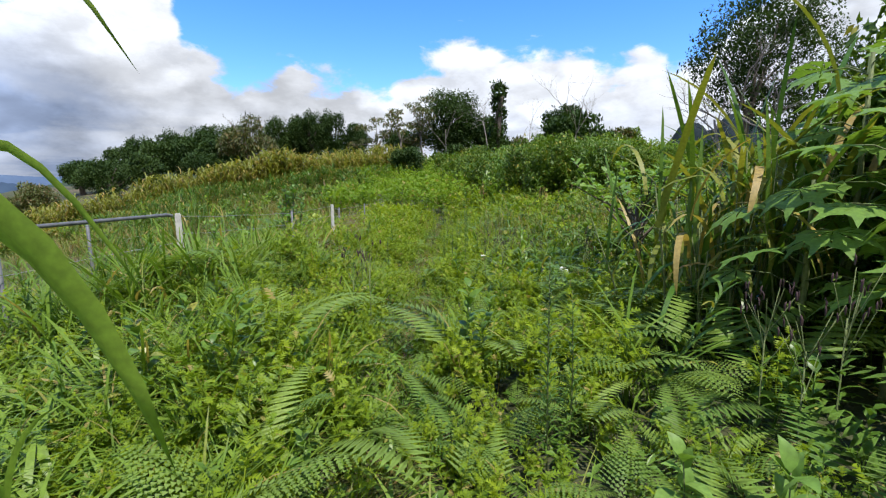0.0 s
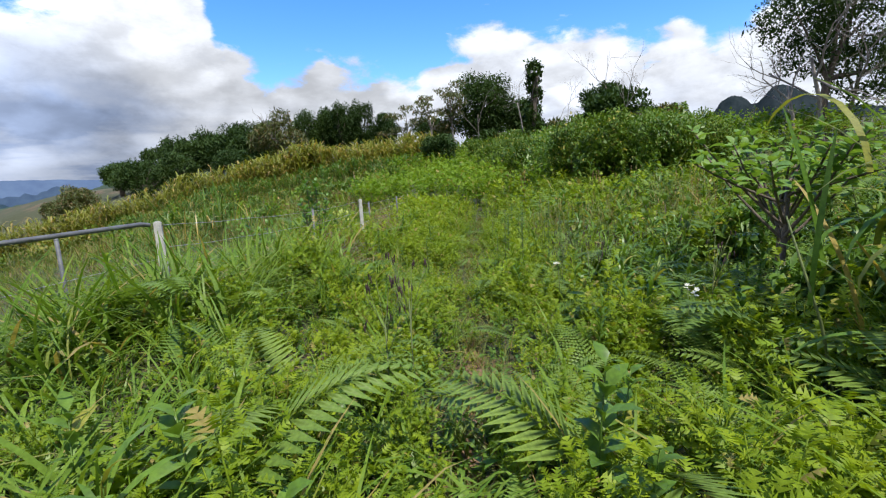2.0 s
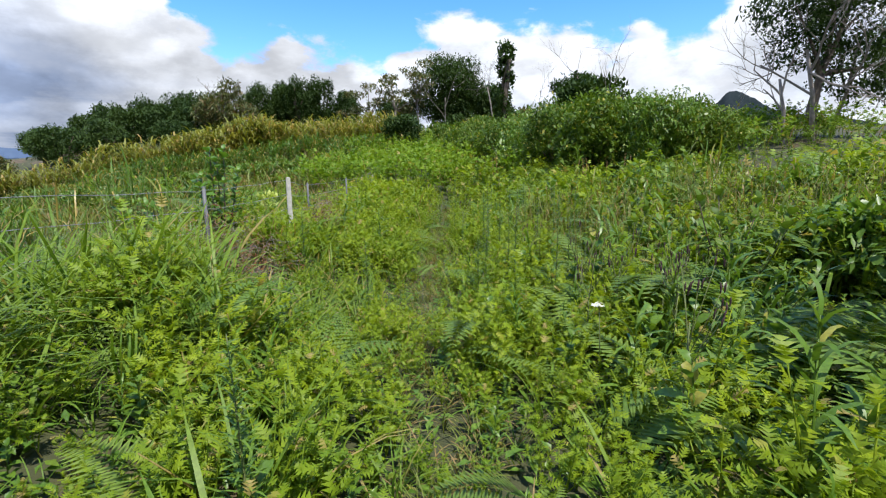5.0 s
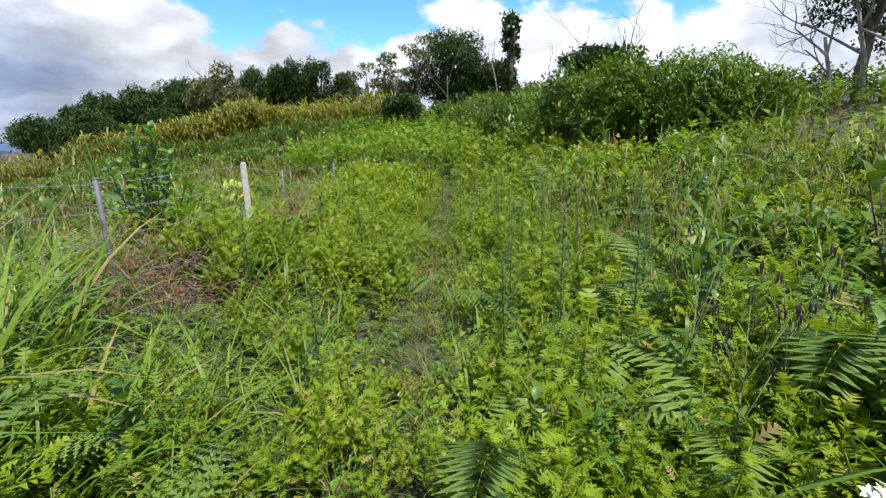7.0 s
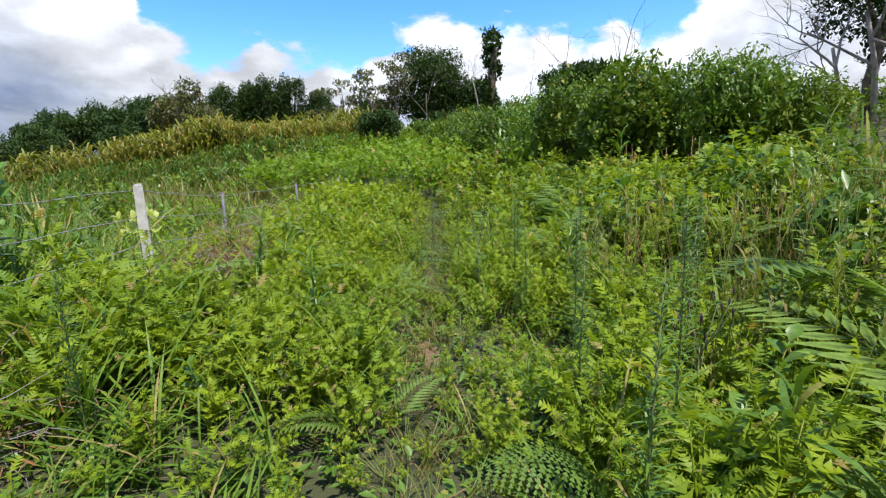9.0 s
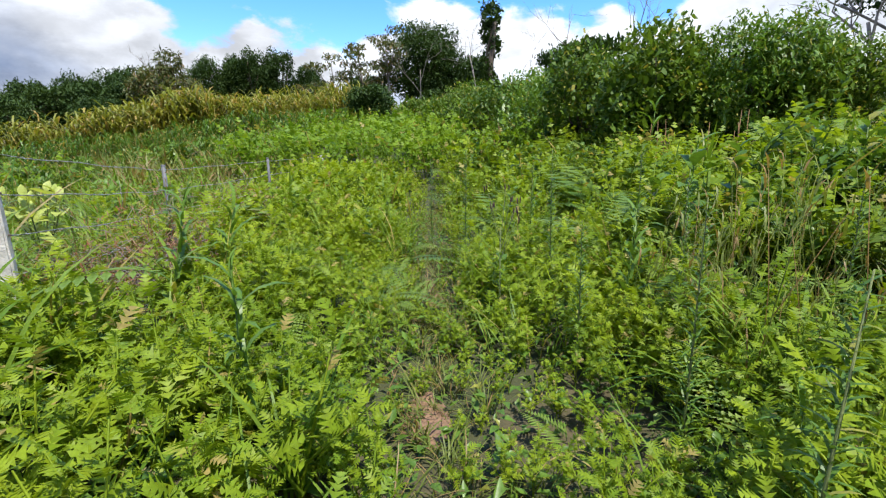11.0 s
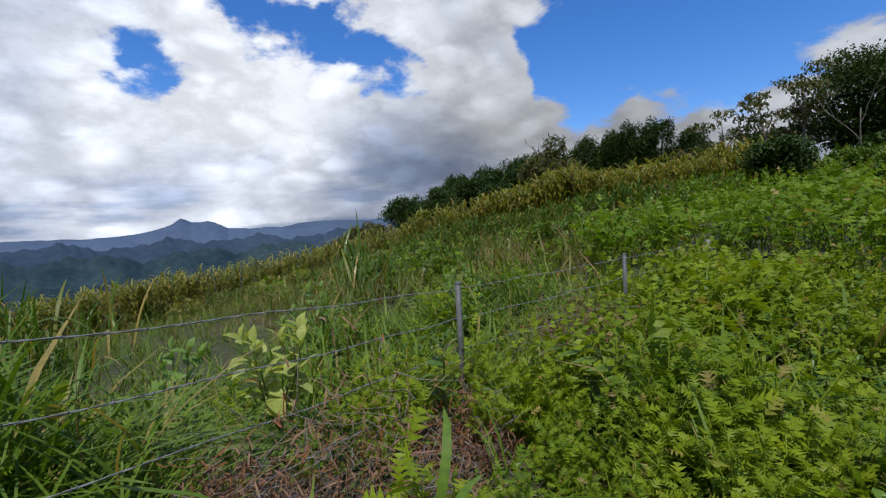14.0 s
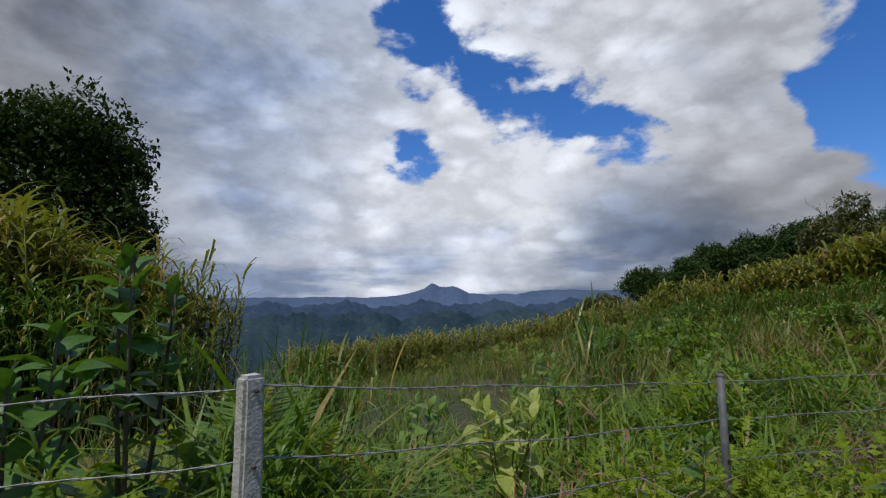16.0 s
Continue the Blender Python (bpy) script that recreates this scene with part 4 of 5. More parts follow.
bare_tree((20.6, 58.5), 9.6, 35, "thin leafless tree behind the rounded tree", depth=3, r=0.08)
bare_tree((24.4, 60), 6.6, 36, "small leafless tree on the skyline", depth=4, r=0.08)
bare_tree((9.8, 29.1), 6.6, 37, "thin dead snag standing out of the scrub", depth=3, r=0.05, lean=(0.05, 0))
# woods along the western shoulder, dropping towards the valley
for k, (x, y, h, w) in enumerate(((-36.5, 68, 8.2, 2.9), (-34.6, 74, 8.6, 3.4), (-31.6, 75.5, 9.2, 3.6), (-28.0, 74, 9.2, 3.4), (-25.0, 73, 8.2, 3.2), (-33.5, 66, 6.6, 3.2), (-29.5, 66, 6.4, 3.2), (-26.0, 66, 6.0, 3.2), (-40.5, 70, 6.4, 3.2), (-44.5, 68, 5.4, 3.2))):
    tree((x, y), h, lumps(RT, 0, 0, h * 0.5, w, w, h * 0.46, 18, 0.33), 6000, 0.21, M_DARK, "dark forest tree on the western shoulder", 0.3, 100 + k, 0.3, group="western woods")
for k, (x, y, h, w, m) in enumerate(((-29.4, 48.6, 5.8, 3.2, M_DARK), (-27.0, 51, 4.9, 2.6, M_DARK), (-36.6, 48.6, 4.2, 2.2, M_OLIVE), (-38.6, 49.6, 3.8, 2.0, M_OLIVE), (-43.0, 58, 4.2, 2.8, M_OLIVE), (-23.5, 56, 3.8, 2.6, M_DARK), (-33, 56, 3.4, 2.6, M_DARK))):
    tree((x, y), h, lumps(RT, 0, 0, h * 0.5, w, w, h * 0.46, 18, 0.34), 6000, 0.15, m, "round tree at the field edge", 0.2, 130 + k, 0.3, group="field-edge trees")
# the two round bushes at the head of the track
for k, (x, y, w, h) in enumerate(((0.0, 40.5, 1.8, 3.2), (3.2, 42, 1.5, 2.0), (5.4, 43, 1.3, 1.8))):
    tree((x, y), h, lumps(RT, 0, 0, h * 0.55, w, w, h * 0.5, 10, 0.42), 3000, 0.15, M_SHRUB if k else M_DARK, "rounded bush at the head of the track", 0.08, 140 + k, 0.3, "bush", name="bush")
# big trees to the east and the west
big = [(0.2, 0, 6.8, 3.0, 3, 2.0), (2.6, 0.5, 5.8, 3.0, 2.6, 2.6), (4.4, 0, 3.6, 2.4, 2.2, 2.4), (-1.6, 0, 5.6, 1.9, 1.6, 1.6), (1.4, 0, 8.2, 2.6, 2.4, 1.5), (-0.6, 0.4, 3.9, 1.5, 1.4, 1.0), (1.6, 0, 3.0, 1.8, 1.6, 1.4)]
tree((18.2, 25), 9, big, 17000, 0.13, M_DARK, "large dark tree with bare lower limbs", 0.2, 5, 0.3, gap=0.5)
for k, (x, y, h, lx) in enumerate(((16.6, 24.6, 6.4, -0.35), (17.6, 24.2, 7.4, -0.15), (19.4, 25.2, 8.0, 0.1))):
    bare_tree((x, y), h, 38 + k, "dead grey tree with crooked bare branches", depth=4, r=0.11, lean=(lx, 0))
tree((13.8, 38), 4.0, lumps(RT, 0, 0, 2.6, 3.0, 2.6, 1.8, 10, 0.45), 2600, 0.26, M_DARK, "dark round tree beyond the scrub", 0.2, 6, 0.3)
west = lumps(RT, 0, 0, 6.8, 4.6, 4.4, 5.4, 22, 0.4)
tree((-20.6, 7.6), 10.0, west, 34000, 0.15, M_DARK, "large dark tree behind the cane grass", 0.3, 7, 0.35, gap=0.18)
tree((-20, 12.4), 3.8, lumps(RT, 0, 0, 2.4, 1.4, 1.4, 1.9, 8), 1300, 0.2, M_DARK, "small dark tree behind the cane grass", 0.1, 8, 0.5)

# bushes along the crest of the field
for k in range(14):
    t = k / 13
    x, y = -30 + 10 * t + RT.normal(0, 0.8), 19 + 18 * t + RT.normal(0, 0.8)
    w, h = RT.uniform(0.8, 1.5), RT.uniform(0.9, 1.7)
    tree((x, y), h, lumps(RT, 0, 0, h * 0.5, w, w, h * 0.5, 7, 0.45), 700, 0.2, (M_SHRUB, M_PALE_CANE)[k % 2], "rounded bush along the field crest", 0.04, 400 + k, 0.3, "bush", "field-crest bushes", name="bush")
# undergrowth below the crest trees
for k in range(18):
    x, y = -8 + 36 * k / 17 + RT.normal(0, 0.6), 54.5 + RT.normal(0, 1)
    w, h = RT.uniform(1.5, 2.4), RT.uniform(2.0, 3.0)
    tree((x, y), h, lumps(RT, 0, 0, h * 0.4, w, w, h * 0.55, 6, 0.5), 1100, 0.25, (M_DARK, M_OLIVE, M_SHRUB)[k % 3], "dark undergrowth bush below the crest trees", 0.06, 430 + k, 0.3, "bush", "crest undergrowth", name="bush")
# scrub on the slope below the crest
for k in range(54):
    x, y = RT.uniform(-20, -2.6), RT.uniform(24, 39)
    w, h = RT.uniform(0.5, 1.2), RT.uniform(0.7, 1.5)
    tree((x, y), h, lumps(RT, 0, 0, h * 0.5, w, w, h * 0.5, 7, 0.45), 1000, 0.12, (M_SHRUB, M_BROAD, M_CANE)[k % 3], "low leafy bush on the grassy slope", 0.03, 300 + k, 0.3, "bush", "slope bushes", name="bush")
for k in range(12):
    x, y = RT.uniform(4.2, 16), RT.uniform(33, 48)
    w, h = RT.uniform(1.0, 1.8), RT.uniform(1.4, 2.4)
    tree((x, y), h, lumps(RT, 0, 0, h * 0.5, w, w, h * 0.5, 7, 0.45), 800, 0.23, M_SHRUB, "green scrub bush below the crest trees", 0.05, 340 + k, 0.3, "bush", "crest scrub", name="bush")
# shrubs along the eastern side of the track
# the three at y below 5, mostly out of view, are added for shade
SHRUBS = ((3.9, 31, 1.7, 2.6), (4.6, 28, 1.8, 2.7), (5.2, 25.2, 1.7, 2.8), (5.6, 22.8, 1.5, 2.9), (6.4, 20.8, 1.6, 3.3), (7.8, 19.4, 1.7, 3.0), (8.9, 19.0, 1.5, 2.6), (8.6, 22.6, 2.0, 3.1), (7.6, 26, 2.2, 3.0), (9.8, 20.8, 1.6, 2.4), (10.6, 23.5, 1.8, 2.2), (4.5, 3.0, 1.2, 3.2), (4.8, 1.5, 1.3, 3.2), (5.1, 4.7, 1.2, 3.0), (6.6, 30, 2.2, 2.8), (10.5, 26, 2.4, 2.6), (3.6, 35, 1.6, 2.2))
for k, (x, y, w, h) in enumerate(SHRUBS):
    tree((x, y), h, lumps(RT, 0, 0, h * 0.52, w, w, h * RT.uniform(0.5, 0.66), 9, 0.5), 4600 if y < 24 else 3000, (0.105, 0.12, 0.10)[k % 3], (M_SHRUB, M_SHRUB, M_BROAD)[k % 3], "dense green leafy shrub with a tangled outline", 0.07, 160 + k, 0.25, "shrub", "track-side shrubs", name="shrub", gap=0.3)
for k, (x, y, w, h) in enumerate(((3.6, 10.6, 0.7, 1.0), (4.6, 9.2, 0.8, 1.1), (4.2, 12.4, 0.8, 1.1), (3.1, 6.0, 0.6, 0.9), (5.2, 14.6, 0.9, 1.2), (4.0, 4.4, 0.6, 0.9), (6.2, 12.0, 0.9, 1.2))):
    tree((x, y), h, lumps(RT, 0, 0, h * 0.55, w, w, h * 0.5, 8, 0.45), 1000, 0.13, M_BROAD, "low leafy bush rising out of the bracken", 0.03, 190 + k, 0.3, "bush", "bank bushes", name="bush")


# ---- cane grass ----
def cane_hedge(name, line, width, h, per_m, mat, label, seed, stalks=None):
    """A belt of tall cane grass: many leafy stalks along a line."""
    rng = np.random.default_rng(seed)
    line = np.asarray(line, float)
    seg = np.linalg.norm(np.diff(line, axis=0), axis=1)
    s = np.r_[0, np.cumsum(seg)]
    n = int(s[-1] * per_m)
    t = rng.uniform(0, s[-1], n)
    x = np.interp(t, s, line[:, 0]) + rng.normal(0, width, n)
    y = np.interp(t, s, line[:, 1]) + rng.normal(0, width, n)
    hh = np.interp(t, s, np.linspace(h[0], h[1], len(s))) if len(h) == 2 else np.interp(t, s, h)
    size = hh * rng.uniform(0.75, 1.12, n) * (1 + 0.12 * waves(x, y, 0.9, seed))
    P = np.column_stack([x, y, ground_z(x, y)])
    stuff(name, scatter(stalks or CANE_STALK, P, rng.uniform(0, 6.28, n), size, rng, 0.12), mat, label, "cane grass")


def cane_stalk(n=10, L=0.42, W=0.026, low=0.15):
    out = [tube([(0, 0, 0), (0.02, 0, 0.5), (0.03, 0.02, 0.92)], [0.008, 0.006, 0.003], 3)]
    for k in range(n):
        z = low + (0.93 - low) * k / (n - 1)
        b = blade(L * R0.uniform(0.7, 1.1), W, R0.uniform(0.7, 1.25), R0.uniform(1.2, 2.6), 3)
        out.append(put(b, rot(0, 0, 2.4 * k + R0.uniform(-0.5, 0.5)), (0.02, 0.01, z)))
    return join(out)


CANE_STALK = [cane_stalk() for _ in range(4)]
CANE_MID = [cane_stalk(13, 0.30, 0.021, 0.25) for _ in range(4)]
CANE_SLIM = [cane_stalk(20, 0.22, 0.0085, 0.25) for _ in range(4)]
cane_hedge("cane_hedge", ((-0.8, 43), (-6, 43.5), (-12, 43.5), (-17, 42), (-22, 39.5)), 1.0, (2.5, 2.8, 3.2, 3.2, 2.4), 52, M_PALE_CANE, "belt of flowering yellow-green cane grass on the crest", 71, CANE_MID)
cane_hedge("cane_hedge_foot", ((-1, 40), (-8, 40.5), (-15, 39.5), (-21, 36)), 1.0, (1.5, 1.8, 1.9, 1.6), 36, M_CANE, "green cane grass at the foot of the belt", 72, CANE_MID)
cane_hedge("cane_ridge", ((-21, 39), (-24, 33), (-27, 28), (-29, 23), (-30, 18)), 0.9, (2.2, 2.2, 2.2, 2.2, 2.2), 44, M_PALE_CANE, "low yellow-green cane grass along the field crest", 73, CANE_MID)
cane_hedge("cane_ridge_green", ((-17, 36), (-20, 31), (-24, 26)), 1.0, (1.2, 1.1, 0.9), 18, M_CANE, "green cane grass below the crest", 74)
cane_hedge("cane_thicket", ((-15.5, 7.0), (-14.6, 9.3), (-14.6, 11.3), (-14.7, 13.0)), 0.6, (5.0, 5.0, 4.7, 3.4), 110, M_PALE_CANE, "tall thicket of yellowing cane grass", 75, CANE_SLIM)
cane_hedge("cane_thicket_front", ((-12.8, 7.6), (-12.5, 9.6), (-12.5, 11.6), (-12.8, 13.4)), 0.5, (3.2, 3.1, 2.7, 1.7), 80, M_CANE, "dark green cane grass before the thicket", 76, CANE_SLIM)

CANE_BLADES = [mesh_np("leaf", *blade(L, W, u, c, 7, 0.25), M_CANE) for L, W, u, c in ((1.1, 0.022, 1.35, 1.2), (0.95, 0.02, 1.2, 2.2), (1.3, 0.024, 1.45, 0.7), (0.8, 0.018, 1.0, 2.6), (1.0, 0.02, 1.5, 0.25), (1.2, 0.026, 1.3, 3.0))]
CANE_DRY = [mesh_np("leaf", *blade(L, W, u, c, 8, 0.25), M_PALE_CANE) for L, W, u, c in ((1.2, 0.026, 1.45, 2.2), (1.0, 0.03, 1.3, 3.2), (1.4, 0.03, 1.5, 1.2))]


def cane_clump(at, h, n, spread, seed, label="clump of tall arching cane grass", group="cane clumps", dry=0.08):
    """A clump of tall cane grass: stalks with long strap leaves, each a part."""
    rng = np.random.default_rng(seed)
    x, y = at
    ob = thing("cane_clump", (x, y, gz(x, y) - 0.03), label, "cane grass", group)
    stalks = []
    for k in range(n):
        bx, by = rng.normal(0, spread, 2)
        lean = rng.normal(0, 0.10, 2) + np.array([bx, by]) * 0.3
        hh = h * rng.uniform(0.45, 0.75)
        top = np.array([bx + lean[0] * hh, by + lean[1] * hh, hh])
        if k % 4 == 0:
            stalks.append(tube([(bx, by, 0), (bx + lean[0] * hh * 0.4, by + lean[1] * hh * 0.4, hh * 0.5), top], [0.011, 0.009, 0.005], 5))
        f = rng.uniform(0.05, 1.0)
        p = np.array([bx, by, 0]) * (1 - f) + top * f
        sc = h / 2.1 * rng.uniform(0.75, 1.15)
        pick = CANE_DRY[int(rng.integers(0, 3))] if rng.random() < dry and f > 0.5 else CANE_BLADES[int(rng.integers(0, 6))]
        part("leaf", pick, ob, "", Matrix.LocRotScale(Vector(p), Euler((rng.normal(0, 0.1), rng.normal(0, 0.1), rng.uniform(0, 6.28))), (sc, sc, sc)))
    for v in stalks:
        part("stalk", mesh_np("stalk", *v, M_STEM), ob)
    return ob


cane_clump((2.75, 4.55), 2.3, 190, 0.25, 81, "large clump of tall cane grass with dry arching tips", dry=0.6)
cane_clump((3.25, 4.3), 2.5, 120, 0.26, 82, "clump of tall cane grass with yellowing leaves", dry=0.5)
cane_clump((-4.35, 8.9), 1.75, 26, 0.10, 83, "upright cane grass clump behind the rail")
cane_clump((-10.2, 22.8), 2.6, 70, 0.3, 84)
cane_clump((-8.4, 14.9), 1.9, 260, 0.42, 85, "broad clump of green cane grass in the field")
cane_clump((-7.7, 20.4), 2.0, 60, 0.22, 86, "upright clump of green cane grass in the field")
cane_clump((-11.5, 31), 1.5, 40, 0.4, 87)
cane_clump((-9.4, 30.3), 1.4, 30, 0.3, 88)
cane_clump((6.3, 14.6), 1.7, 50, 0.22, 89, "yellow-green cane grass clump on the bank", dry=0.3)
cane_clump((4.6, 16.6), 1.2, 24, 0.18, 90, "cane grass clump on the bank")
cane_clump((2.3, 15.2), 0.85, 40, 0.16, 91, "low clump of broad arching grass leaves")
cane_clump((3.6, 14.3), 0.9, 30, 0.16, 92, "low clump of broad arching grass leaves")
cane_clump((-5.6, 9.9), 1.0, 22, 0.2, 93)


# tall grass beside the start of the walk: a few long leaves close by
def long_leaf(points, W, n=14):
    P = np.asarray(points, float)
    t = np.linspace(0, 1, n + 1)[:, None]
    k = len(P) - 1
    C = sum(math.comb(k, i) * (1 - t) ** (k - i) * t ** i * P[i] for i in range(k + 1))
    d = np.gradient(C, axis=0)
    side = np.cross(d, np.array([0.15, 1.0, 0.3]))
    side /= np.linalg.norm(side, axis=1)[:, None] + 1e-9
    w = (W * (0.5 + 1.3 * t) * (1 - t) ** 0.7)
    up = np.cross(side, d)
    up /= np.linalg.norm(up, axis=1)[:, None] + 1e-9
    V = np.stack([C - side * w + up * w * 0.35, C, C + side * w + up * w * 0.35], 1).reshape(-1, 3)
    F = []
    for i in range(n):
        for j in (0, 1):
            a = 3 * i + j
            F += [(a, a + 1, a + 4), (a, a + 4, a + 3)]
    return V, np.array(F)


near = thing("tall_grass", (-0.85, 1.3, gz(-0.85, 1.3) - 0.03), "tall broad-bladed grass arching over the start of the track", "grass")
part("leaf", mesh_np("leaf", *long_leaf(((-0.6, 0.0, 0.0), (-0.65, -0.05, 1.15), (-0.38, -0.05, 2.0), (0.0, -0.02, 1.68), (0.17, 0.03, 0.98)), 0.08), M_BLADE), near)
part("leaf", mesh_np("leaf", *long_leaf(((-0.5, 0.2, 0.0), (-0.5, 0.2, 1.2), (-0.4, 0.2, 1.95), (-0.2, 0.2, 1.8), (0.07, 0.2, 1.28)), 0.022), M_BLADE), near)
part("leaf", mesh_np("leaf", *long_leaf(((-0.55, 0.2, 0.0), (-0.6, 0.2, 1.6), (-0.45, 0.2, 2.5), (-0.2, 0.2, 2.3), (0.09, 0.2, 1.8)), 0.022), M_BLADE), near)
part("leaf", mesh_np("leaf", *long_leaf(((-0.1, 0.0, 0.0), (-0.15, 0.0, 0.5), (-0.05, 0.0, 0.95), (0.25, -0.05, 0.85)), 0.02), M_GRASS), near)
part("leaf", mesh_np("leaf", *long_leaf(((-0.1, 0.1, 0.0), (-0.2, 0.1, 0.7), (-0.2, 0.1, 1.2), (-0.45, 0.1, 1.0)), 0.016), M_GRASS), near)
part("leaf", mesh_np("leaf", *long_leaf(((-0.25, 0.1, 0.0), (-0.25, 0.1, 0.6), (-0.3, 0.1, 1.0), (-0.1, 0.1, 1.1)), 0.014), M_GRASS), near)


# ---- broad-leaved saplings ----
TOB_SHAPE = [oval_leaf(L, L * 0.27, u, c, 6, 0.22, 0.8) for L, u, c in ((0.24, 0.6, 0.9), (0.28, 0.25, 0.8), (0.2, 1.0, 0.7))]


def sapling(at, h, stems, leaf, mat, seed, label, z=None, whorl_n=9, low=0.35, lean=0.25, group="", name="tobacco_sapling", reach=0.75, rise=0.75):
    """Woolly-leaved sapling: a forked stem with whorls of large leaves, each leaf a part."""
    rng = np.random.default_rng(seed)
    x, y = at
    ob = thing(name, (x, y, gz(x, y) - 0.03), label, "sapling", group)
    wood = [tube([(0, 0, 0), (0.01, 0, h * low)], [0.022 * h / 1.5, 0.018 * h / 1.5], 6)]
    meshes = [mesh_np("leaf", *s, mat) for s in TOB_SHAPE]
    for k in range(stems):
        a = 6.28 * k / stems + rng.uniform(-0.4, 0.4)
        top = np.array([math.cos(a) * lean * h * rng.uniform(0.5, 1), math.sin(a) * lean * h * rng.uniform(0.5, 1), h * rng.uniform(0.8, 1.0)]) if stems > 1 else np.array([0.02, 0, h])
        base = np.array([0, 0, h * low * rng.uniform(0.6, 1)])
        mid = (base + top) / 2 + (math.cos(a) * 0.05, math.sin(a) * 0.05, -0.03)
        q = [(1 - t) ** 2 * base + 2 * t * (1 - t) * mid + t * t * top for t in np.linspace(0, 1, 5)]
        part("branch", mesh_np("branch", *tube(q, np.linspace(0.012, 0.006, 5) * h / 1.5, 5), M_STEM if h < 1.3 else M_BARK), ob)
        for j in range(whorl_n):
            f = 1 - reach * (j / whorl_n) ** 1.3
            p = (1 - f) ** 2 * base + 2 * f * (1 - f) * mid + f * f * top
            up = rise * (1 - 1.9 * j / whorl_n)
            s = leaf / 0.26 * rng.uniform(0.7, 1.1) * (0.75 + 0.35 * min(1, j / 4))
            part("leaf", meshes[j % 3], ob, "", Matrix.LocRotScale(Vector(p), Euler((up + rng.normal(0, 0.15), rng.normal(0, 0.2), 2.4 * j + rng.uniform(0, 0.6)), "XYZ"), (s, s, s)))
    part("stem", mesh_np("stem", *join(wood), M_STEM if h < 1.3 else M_BARK), ob)
    return ob


sapling((-3.15, 15.25), 1.0, 7, 0.2, M_TOB_PALE, 201, "pale yellow-green tobacco sapling beside the wire fence", low=0.45)
sapling((-3.35, 13.14), 1.86, 3, 0.22, M_TOB_DARK, 202, "dark green tobacco sapling by the fence", whorl_n=24, low=0.12, lean=0.10, reach=0.85, rise=0.5)
sapling((-3.2, 12.72), 1.42, 6, 0.21, M_TOB_DARK, 203, "bushy dark green tobacco sapling by the fence", whorl_n=16, low=0.15, lean=0.3, rise=0.5)
sapling((-4.3, 12.3), 1.3, 4, 0.2, M_TOB_DARK, 208, "dark green tobacco sapling in the field", whorl_n=10, low=0.15, lean=0.25)
sapling((3.0, 6.7), 2.1, 13, 0.20, M_TOB, 204, "spreading tobacco sapling with layered leaves", whorl_n=16, low=0.7, lean=0.45, reach=0.55, rise=0.3)
sapling((3.4, 7.3), 2.0, 10, 0.19, M_TOB, 205, "spreading tobacco sapling with layered leaves", whorl_n=15, low=0.65, lean=0.45, reach=0.55, rise=0.3)
sapling((1.05, 1.75), 0.62, 1, 0.165, M_TOB, 206, "young tobacco plant with broad soft leaves", whorl_n=13, low=0.15)
sapling((0.8, 1.95), 0.58, 1, 0.15, M_TOB, 207, "young tobacco plant with broad soft leaves", whorl_n=12, low=0.15)
sapling((-8.0, 19.5), 1.2, 4, 0.24, M_TOB, 209, "leafy sapling in the field", whorl_n=8)
sapling((-5.4, 15.6), 1.1, 4, 0.22, M_TOB, 210, "leafy sapling in the field", whorl_n=8)
for k, (x, y, h) in enumerate(((2.6, 10.4, 1.25), (3.3, 9.6, 1.3), (2.9, 8.8, 1.2), (-4.6, 19.8, 1.0), (-5.8, 21.5, 1.1), (-6.5, 18, 1.0), (5.6, 8.6, 1.2))):
    sapling((x, y), h, 4, 0.2, M_TOB if x < 0 else M_SHRUB, 220 + k, "leafy green sapling among the weeds", whorl_n=9, low=0.3, lean=0.35, group="small saplings", name="sapling")


# the plant with hand-shaped leaves beside the first cane clump
def hand_leaf(L):
    """A large leaf of seven broad, toothed lobes fanned round the stalk's end."""
    V, F = [np.zeros(3)], []
    for k in range(7):
        a = (k - 3) * 0.66
        s = L * (1 - 0.10 * abs(k - 3))
        i = len(V)
        for u, w in ((0.42, -0.11), (0.62, -0.24), (0.70, -0.09), (1.0, 0.0), (0.70, 0.09), (0.62, 0.24), (0.42, 0.11)):
            V.append(np.array([s * (u * math.sin(a) + w * math.cos(a)), s * (u * math.cos(a) - w * math.sin(a)), s * (0.10 * u - 0.35 * u * u)]))
        F += [(0, i + 6, i), (i, i + 6, i + 2), (i + 6, i + 4, i + 2), (i, i + 2, i + 1), (i + 6, i + 5, i + 4), (i + 2, i + 4, i + 3)]
    return np.array(V), np.array(F)


